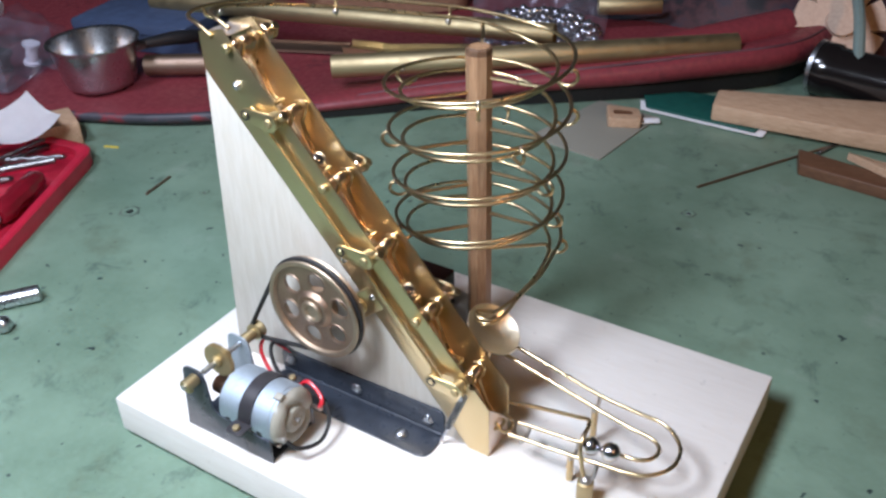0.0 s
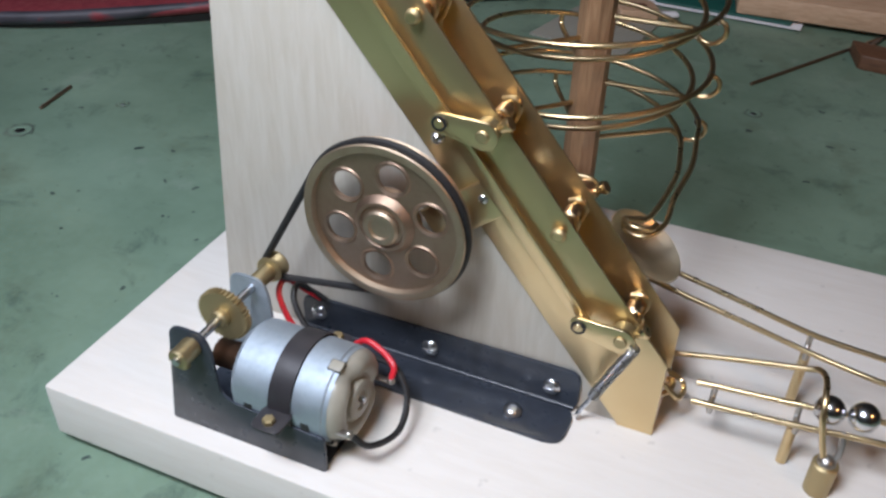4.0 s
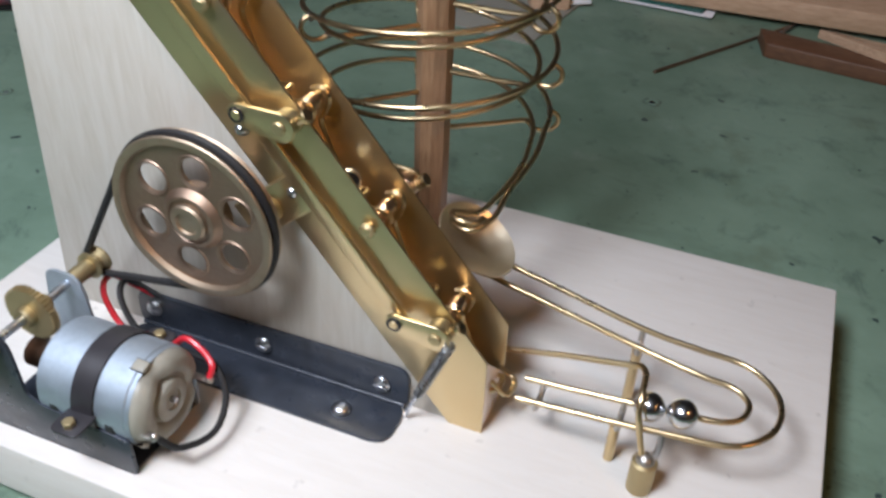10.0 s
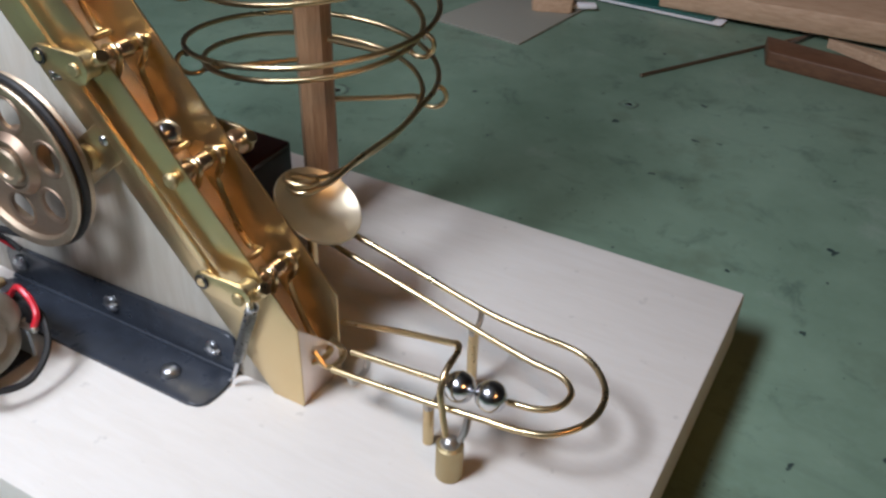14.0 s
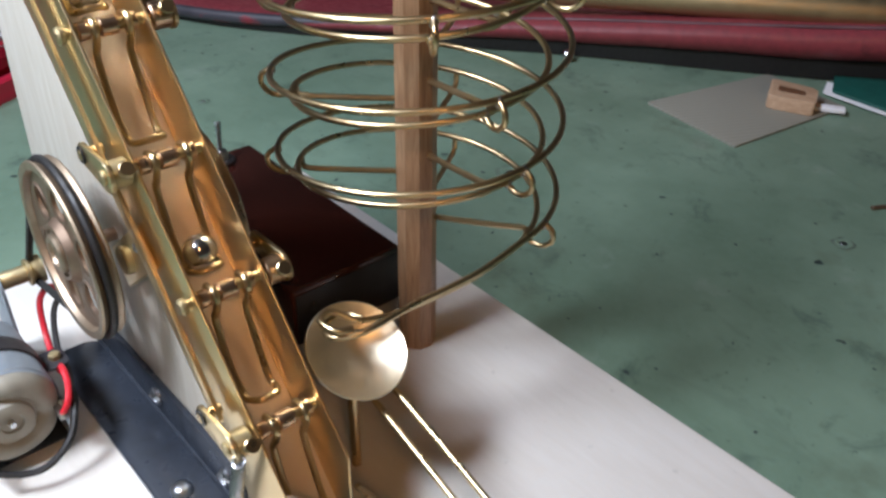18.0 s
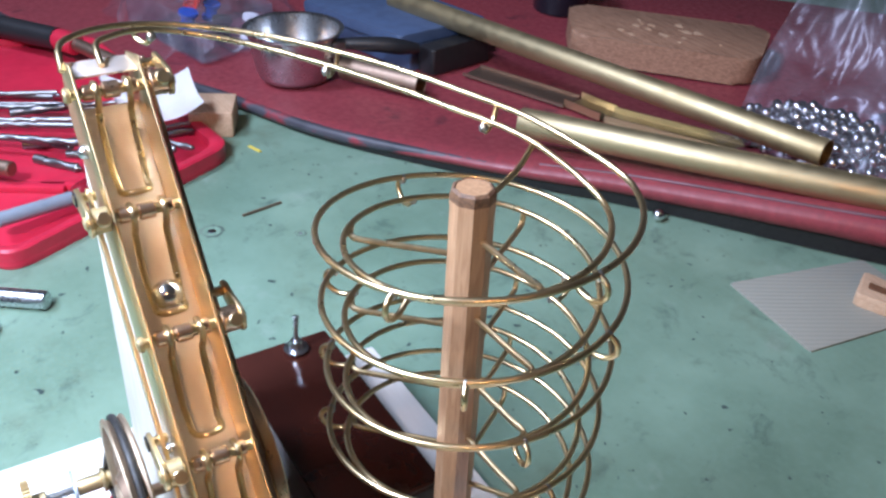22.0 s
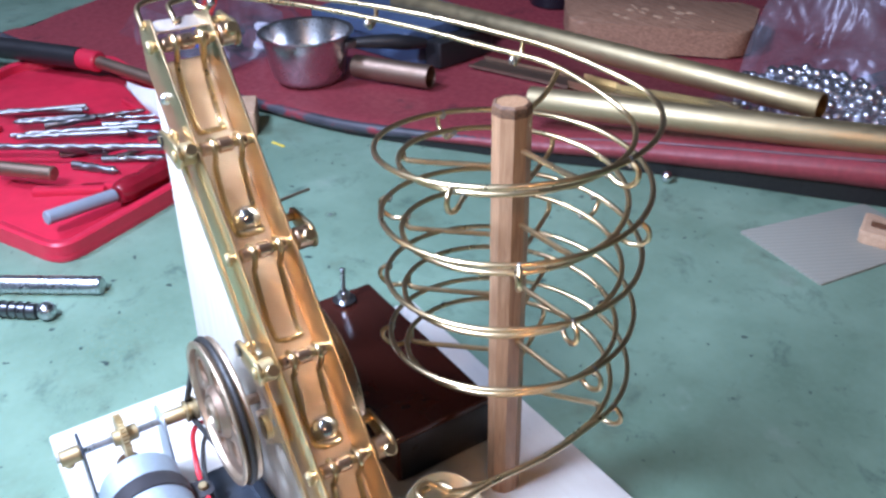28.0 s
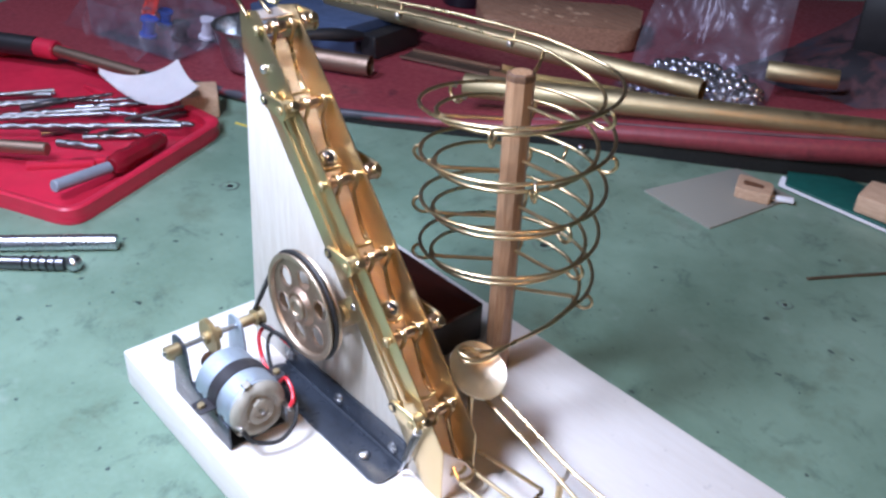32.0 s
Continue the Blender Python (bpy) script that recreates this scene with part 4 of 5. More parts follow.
    for k, f in ((3, 0.7), (6, 0.6), (8, 0.4)):
        o, i = (Vector(w[k]).lerp(Vector(w[k + 1]), f) for w in (upper_out, upper_in))
        bm = B(); tube(bm, glide([o, o * 0.8 + i * 0.2 + Vector((0, 0, -0.0042)), o * 0.2 + i * 0.8 + Vector((0, 0, -0.0048)), i], 5), 0.0009, 8)
        tie = part("track_tie", bm, BRASS_WIRE, t)
        bm = B(); ball(bm, i + Vector((0, 0, -0.0022)), 0.0017, 12)
        part("solder_blob", bm, SOLDER, tie)


coil_track()


def catch_disc():
    t = thing("catch_disc", "shallow round brass catch dish under the end of the spiral", "dish", (0.178, 0.1036, TOP))
    c = Vector((0.1803, 0.1036, 0.0764))
    axis = Vector((0.54, 0.0, 0.84)).normalized()
    R, sag = 0.0148, 0.0060
    low = [(R * k / 10, sag * (k / 10) ** 2) for k in range(11)]
    bm = B(); lathe(bm, low + [(R + 0.0004, sag + 0.0004)] + [(r, z + 0.0008) for r, z in reversed(low)], c - axis * sag, axis, 48, False)
    part("dish", bm, BRASS_DISH, t, sharp=60)
    foot = c - axis * (sag + 0.0002)
    bm = B(); rod(bm, (foot.x, foot.y, TOP), foot, 0.0016)
    part("post", bm, BRASS_WIRE, t)


catch_disc()


def lower_track():
    t = thing("return_track", "looped twin-wire brass track running back to the lift", "ball track", (0.24, 0.09, TOP))
    outer = [(0.1775, 0.1096, 0.0681), (0.2090, 0.1082, 0.0620), (0.2390, 0.1064, 0.0563), (0.2575, 0.1060, 0.0546), (0.2715, 0.1060, 0.0536), (0.2802, 0.1011, 0.0530), (0.2849, 0.0931, 0.0523), (0.2841, 0.0832, 0.0512), (0.2771, 0.0750, 0.0502), (0.2687, 0.0723, 0.0494), (0.2566, 0.0716, 0.0486), (0.2432, 0.0709, 0.0476), (0.2280, 0.0705, 0.0465), (0.2078, 0.0700, 0.0453)]
    inner = [(0.1835, 0.1046, 0.0630), (0.1890, 0.1038, 0.0621), (0.2140, 0.1020, 0.0578), (0.2388, 0.0999, 0.0537), (0.2592, 0.0964, 0.0526), (0.2700, 0.0957, 0.0519), (0.2752, 0.0921, 0.0514), (0.2757, 0.0876, 0.0510), (0.2735, 0.0836, 0.0506), (0.2685, 0.0811, 0.0502), (0.2600, 0.0805, 0.0496), (0.2511, 0.0803, 0.0488), (0.2280, 0.0802, 0.0465), (0.2080, 0.0800, 0.0449)]
    for nm, p in (("outer_rail", outer), ("inner_rail", inner)):
        bm = B(); tube(bm, glide(p, 7), WIRE, 10)
        part(nm, bm, BRASS_WIRE, t, sharp=60)
    for a, b in (((0.2390, 0.1064, 0.0563), (0.2388, 0.0999, 0.0537)), ((0.2140, 0.0702, 0.0457), (0.2140, 0.0801, 0.0454)), ((0.2400, 0.0708, 0.0474), (0.2400, 0.0802, 0.0477))):
        a, b = Vector(a), Vector(b)
        dn = Vector((0, 0, -0.004))
        bm = B(); tube(bm, glide([a, a * 0.85 + b * 0.15 + dn, b * 0.85 + a * 0.15 + dn, b], 5), 0.0010, 8)
        part("tie", bm, SOLDER, t)
    for x, y, z in ((0.2388, 0.1018, 0.0520), (0.2392, 0.0736, 0.0440)):
        bm = B(); rod(bm, (x, y, TOP), (x, y, z), 0.0017)
        part("post", bm, BRASS_WIRE, t, "short brass post")
    # the weighted stop
    bm = B(); lathe(bm, [(0, 0), (0.0038, 0), (0.0040, 0.0003), (0.0040, 0.0120), (0.0034, 0.0126), (0, 0.0126)], (0.2506, 0.0660, TOP), (0, 0, 1), 28, False)
    ferrule = part("ferrule", bm, BRASS_TUBE, t, "stubby brass ferrule")
    bm = B(); ball(bm, (0.2506, 0.0660, TOP + 0.0122), 0.0030, 14)
    part("solder_cap", bm, SOLDER, ferrule)
    bm = B(); tube(bm, glide([(0.2500, 0.0655, 0.0400), (0.2475, 0.0672, 0.0480), (0.2455, 0.0690, 0.0560), (0.2450, 0.0730, 0.0600), (0.2445, 0.0800, 0.0608), (0.2425, 0.0843, 0.0600), (0.2380, 0.0856, 0.0580), (0.2180, 0.0880, 0.0520), (0.1980, 0.0895, 0.0460)], 8), WIRE, 10)
    part("stop_wire", bm, BRASS_WIRE, t, sharp=60)
    bm = B(); tube(bm, glide([(0.2520, 0.0660, 0.0400), (0.2535, 0.0690, 0.0440), (0.2530, 0.0722, 0.0490)], 5), 0.0011, 8)
    part("stay_wire", bm, SOLDER, t)
    bm = B(); tube(bm, glide([(0.1985, 0.0735, 0.0455), (0.2030, 0.0735, 0.0415), (0.2047, 0.0780, 0.0408), (0.2030, 0.0826, 0.0412), (0.1980, 0.0826, 0.0440)], 6), 0.0009, 8)
    part("pickup_loop", bm, BRASS_WIRE, t)


lower_track()


def steel_balls():
    spots = [on_slope(AXLES[1] + 0.0256, 0.1798, CH_F + 0.0103), on_slope(AXLES[3] + 0.0256, 0.1798, CH_F + 0.0103), Vector((0.2478, 0.0760, 0.0527)), Vector((0.2575, 0.0764, 0.0534))]
    first = None
    for p in spots:
        if first is None:
            bm = B(); ball(bm, (0, 0, 0), 0.00475, 32)
            first = solo("steel_ball", bm, STEEL, "polished steel ball on the brass track", "ball", group="steel balls on the machine", sharp=180)
            first.location = p
        else:
            copy_thing(first, Matrix.Translation(p))


steel_balls()

# ---- things lying about on the bench ----


def vinyl_mat():
    """Maroon padded mat whose front edge swells towards one end."""
    t = thing("padded_mat", "worn maroon vinyl padded mat with scuffed dark edge", "mat", (-0.3, 0.5, 0))
    line = [(-0.76, 0.100, 0.010), (-0.62, 0.145, 0.010), (-0.50, 0.203, 0.011), (-0.39, 0.256, 0.012), (-0.285, 0.303, 0.013), (-0.17, 0.382, 0.019), (-0.072, 0.460, 0.028), (0.036, 0.533, 0.037), (0.124, 0.598, 0.044), (0.200, 0.670, 0.047), (0.225, 0.745, 0.047)]
    front = glide(line, 6)
    prof = [(0.058, 0.0), (0.056, 0.36), (0.019, 0.36), (0.011, 0.41), (0.0045, 0.50), (0.0010, 0.62), (0.0003, 0.73), (0.0015, 0.84), (0.0050, 0.925), (0.0095, 0.98), (0.015, 1.0), (0.024, 0.98), (0.045, 0.80), (0.080, 0.55), (0.14, 0.45), (0.26, 0.40), (0.42, 0.40), (0.60, 0.40), (0.62, 0.0)]
    # black strip under the lip, standing in for the shadow on the bench
    base = [(0.054, 0.0), (0.0150, 0.0), (0.0145, 0.37), (0.054, 0.37)]
    for nm, use, mat, pick in (("cushion", prof, MAROON, 0), ("lip_shadow", base, RUBBER, 0), ("edge_piping", None, PIPING, 1)):
        bm = B()
        if pick == 0:
            rows = []
            for i, p in enumerate(front):
                d = (front[min(i + 1, len(front) - 1)] - front[max(i - 1, 0)]).normalized()
                back = Vector((-d.y, d.x, 0)).normalized()
                mean = Vector((-0.55, 0.835, 0))
                rows.append([bm.verts.new((*(p.xy + (back * min(o, 0.05) + mean * max(0.0, o - 0.05)).xy), max(0.0006, (h * p.z if o < 0.06 else max(h * p.z, 0.011 * min(1, h / 0.4))) + 0.0012 * noise.noise(Vector((p.x * 22, p.y * 22, o * 9))) * (h > 0.3)))) for o, h in [(a * p.z / 0.046 if b < 0.8 and a < 0.03 else a, b) for a, b in use]])
            for a, b in zip(rows, rows[1:]):
                for j in range(len(use) - 1):
                    bm.faces.new((a[j], a[j + 1], b[j + 1], b[j]))
            for r in (rows[0], rows[-1]):
                bm.faces.new(r)
        else:
            pts = []
            for i, p in enumerate(q for q in front if q.x < -0.13):
                d = (front[min(i + 1, len(front) - 1)] - front[max(i - 1, 0)]).normalized()
                back = Vector((-d.y, d.x, 0)).normalized()
                pts.append(p + back * 0.0042 + Vector((0, 0, -0.0046)))
            tube(bm, pts, lambda f: 0.0048 - 0.003 * max(0.0, f - 0.8) / 0.2, 12)
        part(nm, bm, mat, t, {"edge_piping": "scuffed dark piping", "lip_shadow": "black strip standing in for the shadow under the lip"}.get(nm, ""), sharp=60)
    # grey scuffs and the lip's sheen, both coloured into one thin tube
    bm = B()
    seam = []
    for i, p in enumerate(front):
        if p.x > -0.14:
            d = (front[min(i + 1, len(front) - 1)] - front[i - 1]).normalized()
            seam.append(p + Vector((-d.y, d.x, 0)).normalized() * 0.0085 - Vector((0, 0, 0.035 * p.z)))
    tube(bm, seam, lambda f: 0.0010 + 0.0005 * math.sin(f * 3.1), 8)
    part("lip_scuff_sheen", bm, plain("scuffed_vinyl_sheen", (0.135, 0.062, 0.076), 0.5, 0.9, 24, 0.1), t, "greyish line of scuffs and painted sheen along the lip", sharp=60)
    # a second fold lying on the swollen end
    ridge = glide([(-0.06, 0.520, 0.014), (0.03, 0.592, 0.026), (0.10, 0.660, 0.034), (0.175, 0.740, 0.040)], 8)
    bm = B(); tube(bm, ridge, lambda f: 0.010 + 0.009 * f, 14)
    part("rolled_fold", bm, MAROON, t, sharp=60)


vinyl_mat()


def brass_pipe(label, a, b, r, wall=0.0008, mat=BRASS_TUBE):
    a, b = Vector(a), Vector(b)
    h = (b - a).length
    t = thing("brass_tube", label, "tube", (a + b) / 2)
    bm = B(); lathe(bm, [(r - wall, 0.02), (r - wall, 0), (r - wall * 0.3, 0), (r, 0.0004), (r, h - 0.0004), (r - wall * 0.3, h), (r - wall, h), (r - wall, h - 0.03)], a, b - a, 40, False)
    part("pipe_wall", bm, mat, t)
    # black discs inside both ends stand for the shade in the bore
    bm = B(); lathe(bm, [(0, 0), (r - wall, 0)], a + (b - a).normalized() * (h - 0.03), b - a, 24, False)
    part("bore_shade", bm, BLACK, t)
    bm = B(); lathe(bm, [(0, 0), (r - wall, 0)], a + (b - a).normalized() * 0.02, b - a, 24, False)
    part("bore_shade", bm, BLACK, t)


brass_pipe("long brass tube lying across the maroon mat", (-0.475, 0.470, 0.0500), (-0.0080, 0.5650, 0.0565), 0.0103)
brass_pipe("long thick brass tube resting along the mat edge", (-0.1735, 0.4175, 0.0430), (0.1500, 0.6450, 0.0470), 0.0112)
brass_pipe("short bronze-coloured tube offcut on the mat", (-0.380, 0.366, 0.0240), (-0.310, 0.408, 0.0240), 0.0110, 0.0010, BRASS_OLD)


def brass_strip(label, a, b, w, up, mat=BRASS_SHEET):
    a, b = Vector(a), Vector(b)
    d = (b - a).normalized()
    n = Vector((-d.y, d.x, 0)) * w
    t = thing("brass_strip", label, "offcut", (a + b) / 2)
    bm = B()
    prism(bm, [(a - n).xy[:], (b - n).xy[:], (b + n).xy[:], (a + n).xy[:]], a.z, a.z + 0.0008, "z", 0.0002)
    part("web", bm, mat, t)
    for k in (-1, 1):
        bm = B(); q = [a + n * k, b + n * k, b + n * k * 0.93, a + n * k * 0.93]
        prism(bm, [v.xy[:] for v in q], a.z + 0.0008, a.z + up, "z")
        part("flange", bm, mat, t)


brass_strip("tarnished brass channel offcut on the maroon mat", (-0.343, 0.4840, 0.0135), (-0.239, 0.5240, 0.0135), 0.0150, 0.003, BRASS_OLD)
brass_strip("short bright brass channel offcut", (-0.238, 0.5245, 0.0140), (-0.199, 0.5330, 0.0140), 0.0130, 0.007)
brass_strip("long dull brass strip between the tubes", (-0.198, 0.5330, 0.0140), (-0.082, 0.5960, 0.0140), 0.0125, 0.006, BRASS_TUBE)


def small_pan():
    c = Vector((-0.4070, 0.3290, 0.0110))
    t = thing("saucepan", "small dull metal saucepan with a black handle", "saucepan", c)
    bm = B(); lathe(bm, [(0, 0), (0.0280, 0), (0.0325, 0.0025), (0.0355, 0.008), (0.0425, 0.0440), (0.0458, 0.0462), (0.0458, 0.0480), (0.0415, 0.0472), (0.0345, 0.009), (0.0310, 0.004), (0, 0.003)], c, (0, 0, 1), 56, False)
    part("bowl", bm, ZINC, t)
    bm = B(); tube(bm, glide([c + Vector((0.030, 0.028, 0.038)), c + Vector((0.045, 0.062, 0.037)), c + Vector((0.052, 0.082, 0.034)), c + Vector((0.055, 0.100, 0.031))], 6), lambda f: 0.0045 + 0.003 * math.sin(f * 3.1), 12)
    part("handle", bm, BLACK, t, "black plastic handle")
    bm = B(); block(bm, c + Vector((0.026, 0.022, 0.034)), c + Vector((0.038, 0.036, 0.042)), 0.002)
    part("handle_clip", bm, TIN, t)


small_pan()


def blue_case():
    t = thing("blue_case", "flat blue-grey case with an open dark end", "case", (-0.44, 0.46, 0.012))
    o = [(-0.520, 0.392), (-0.372, 0.432), (-0.388, 0.530), (-0.545, 0.500)]
    bm = B(); prism(bm, rounded(o, 0.004), 0.012, 0.032, "z", 0.0015); part("tray", bm, BLUE, t)
    o2 = [(-0.523, 0.388), (-0.382, 0.426), (-0.396, 0.534), (-0.548, 0.504)]
    bm = B(); prism(bm, rounded(o2, 0.004), 0.0335, 0.0440, "z", 0.002); part("lid", bm, BLUE, t)
    # solid black block in place of the shaded inside of the open end
    bm = B(); prism(bm, rounded([(-0.371, 0.440), (-0.352, 0.446), (-0.366, 0.520), (-0.386, 0.516)], 0.003), 0.012, 0.037, "z", 0.001); part("opening_shade", bm, BLACK, t)


blue_case()


def worn_board():
    t = thing("cutting_board", "thick worn wooden board with a scraped top", "board", (-0.26, 0.66, 0.012))
    o = [(-0.330, 0.592), (-0.190, 0.708), (-0.255, 0.800), (-0.415, 0.655)]
    bm = B(); prism(bm, rounded(o, 0.026, 8), 0.013, 0.0400, "z", 0.004); part("slab", bm, BOARD, t)
    rng = random.Random(5)
    for i in range(16):
        x, y = -0.296 + rng.gauss(0, 0.022), 0.690 + rng.gauss(0, 0.018)
        r = rng.uniform(0.002, 0.006)
        o = [(x + r * rng.uniform(0.5, 1.3) * math.cos(a), y + 0.7 * r * rng.uniform(0.5, 1.2) * math.sin(a)) for a in (k * 0.785 for k in range(8))]
        bm = B(); prism(bm, o, 0.0399, 0.0404, "z"); part("scraped_patch", bm, PINE, t, "pale scraped wood patch")


worn_board()


def ball_bag():
    c = Vector((-0.070, 0.648, 0.014))
    t = thing("ball_bag", "clear zip bag half full of small steel balls", "bag", c)
    rng = random.Random(11)
    me = None
    spots = []
    tries = 0
    while len(spots) < 210 and tries < 9000:
        tries += 1
        x, y = rng.uniform(-0.075, 0.070), rng.uniform(-0.050, 0.052)
        room = 1 - (x / 0.076) ** 2 - (y / 0.053) ** 2
        if room < 0:
            continue
        p = Vector((x, y, 0.0060 + rng.random() * 0.026 * room ** 0.7))
        if all((p - q).length > 0.0090 for q in spots):
            spots.append(p)
    u, v = Vector((0.94, 0.34, 0)), Vector((-0.34, 0.94, 0))
    for p in spots:
        q = p.x * u + p.y * v + Vector((0, 0, p.z))
        if me is None:
            bm = B(); ball(bm, (0, 0, 0), 0.0047, 14)
            ob = finish("steel_ball", bm, STEEL, sharp=180)
            me = ob.data
        else:
            ob = new("steel_ball", me)
        ob.parent = t
        ob.location = q
    # film: two crumpled sheets closed at the rim
    bm = B()
    nu, nv = 34, 30
    grid = {}
    for side in (0, 1):
        for i in range(nu + 1):
            for j in range(nv + 1):
                a, b = i / nu * 2 - 1, j / nv
                w = (0.078 - 0.004 * b)
                base = c + u * (a * w) + v * (-0.052 + 0.160 * b)
                lift = 0.004 + 0.190 * max(0.0, b - 0.40) ** 1.1
                puff = (1 - a * a) ** 0.5 * (0.034 * math.sin(min(1, b * 1.5) * math.pi) + 0.004) * (1 if side else 0.02)
                z = c.z + lift + puff + 0.0110 * noise.noise(Vector((a * 2.6 + side * 5, b * 4.2, 1.7))) * (1 - a * a) + 0.006 * noise.noise(Vector((a * 8, b * 9 + side * 3, 4.4)))
                grid[side, i, j] = bm.verts.new((base.x + 0.005 * noise.noise(Vector((b * 4, a * 3, 9))), base.y, max(0.0135, z)))
        for i in range(nu):
            for j in range(nv):
                bm.faces.new((grid[side, i, j], grid[side, i + 1, j], grid[side, i + 1, j + 1], grid[side, i, j + 1]))
    bmesh.ops.remove_doubles(bm, verts=bm.verts, dist=0.0002)
    part("film", bm, FILM, t, "crumpled clear film", sharp=180)
    top = [c + u * (a * 0.072) + v * 0.104 + Vector((0, 0, 0.108 + 0.003 * math.sin(a * 5))) for a in (-1, -0.5, 0, 0.5, 1)]
    bm = B(); tube(bm, glide(top, 6), 0.0014, 8)
    part("zip_seal", bm, FILM, t)


ball_bag()


def tool_tray():
    t = thing("tool_tray", "open red plastic tool tray with drill bits", "tray", (-0.42, 0.08, 0))
    o = [(-0.200, 0.046), (-0.293, 0.225), (-0.590, 0.188), (-0.630, 0.100), (-0.480, -0.085)]
    outer = rounded(o, 0.018, 6)
    cx, cy = -0.42, 0.08
    inner = [(x + (cx - x) * 0.045, y + (cy - y) * 0.075) for x, y in outer]
    bm = B(); prism(bm, outer, 0.0, 0.0055, "z", 0.001); part("tray_floor", bm, RED_TRAY, t)
    bm = B()
    loops = []
    for pts, z in ((outer, 0.0055), (outer, 0.0128), ([(a * 0.8 + b * 0.2, c2 * 0.8 + d * 0.2) for (a, c2), (b, d) in zip(outer, inner)], 0.0142), ([(a * 0.25 + b * 0.75, c2 * 0.25 + d * 0.75) for (a, c2), (b, d) in zip(outer, inner)], 0.0140), (inner, 0.0125), (inner, 0.0055)):
        loops.append([bm.verts.new((x, y, z)) for x, y in pts])
    for a, b in zip(loops, loops[1:]):
        for i in range(len(a)):
            bm.faces.new((a[i], a[(i + 1) % len(a)], b[(i + 1) % len(a)], b[i]))
    part("rim", bm, RED_TRAY, t)
    for x, y, w, h, ang in ((-0.300, 0.075, 0.055, 0.010, 60), (-0.285, 0.110, 0.060, 0.008, 62), (-0.330, 0.170, 0.030, 0.012, 62), (-0.420, 0.170, 0.090, 0.006, 10), (-0.480, 0.020, 0.080, 0.008, 55)):
        bm = B(); block(bm, (-w / 2, -h / 2, 0), (w / 2, h / 2, 0.0060), 0.0015, m=pose(x, y, 0.0050, 0, 0, ang))
        part("divider", bm, RED_TRAY, t)


tool_tray()


def drill_bit(a, b, r, plain_end=0.35, mat=TIN, label="steel twist drill bit lying in the red tray"):
    a, b = Vector(a), Vector(b)
    t = thing("drill_bit", label, "drill bit", (a + b) / 2, "drill bits in the tray")
    u, v, w = basis(b - a)
    L = (b - a).length
    bm = B(); rod(bm, a, a + w * L * plain_end, r)
    part("shank", bm, mat, t)
    bm = B()
    n = 60
    rings = []
    for i in range(n + 1):
        f = plain_end + (1 - plain_end) * i / n
        tw = (f - plain_end) * L / (r * 4.2) * 2.2
        taper = min(1.0, (1 - f) * L / (r * 1.2) + 0.05)
        ring = []
        for j in range(10):
            q = 2 * math.pi * j / 10
            rr = r * (0.62 + 0.38 * abs(math.cos(q)) ** 0.6) * taper
            ring.append(bm.verts.new(a + w * (L * f) + rr * (math.cos(q + tw) * u + math.sin(q + tw) * v)))
        rings.append(ring)
    for x, y in zip(rings, rings[1:]):
        for j in range(10):
            bm.faces.new((x[j], x[(j + 1) % 10], y[(j + 1) % 10], y[j]))
    bm.faces.new(rings[0]); bm.faces.new(rings[-1])
    part("fluted_body", bm, mat, t, sharp=50)


drill_bit((-0.286, 0.180, 0.0215), (-0.395, 0.030, 0.0205), 0.0030)
rng = random.Random(3)
for i in range(9):
    x, y = -0.498 + 0.011 * i, 0.060 + rng.uniform(-0.012, 0.012)
    L = rng.uniform(0.07, 0.10)
    d = Vector((0.46, 0.86)).normalized().to_3d()
    d.rotate(Euler((0, 0, rng.uniform(-0.12, 0.12))))
    a = Vector((x, y, 0.0105 + 0.003 * (i % 3)))
    drill_bit(a + d * L, a, rng.uniform(0.0014, 0.0026), 0.5)
for i in range(13):
    x, y = -0.405 + rng.uniform(-0.03, 0.075), 0.105 + rng.uniform(-0.025, 0.055)
    ang = 1.05 + rng.uniform(-0.5, 0.5)
    L = rng.uniform(0.035, 0.07)
    d = Vector((math.cos(ang), math.sin(ang), 0))
    a = Vector((x, y, 0.0090 + 0.0028 * (i % 4)))
    drill_bit(a, a + d * L, rng.uniform(0.0020, 0.0036), 0.25, TIN if i % 3 == 0 else DARK_STEEL)


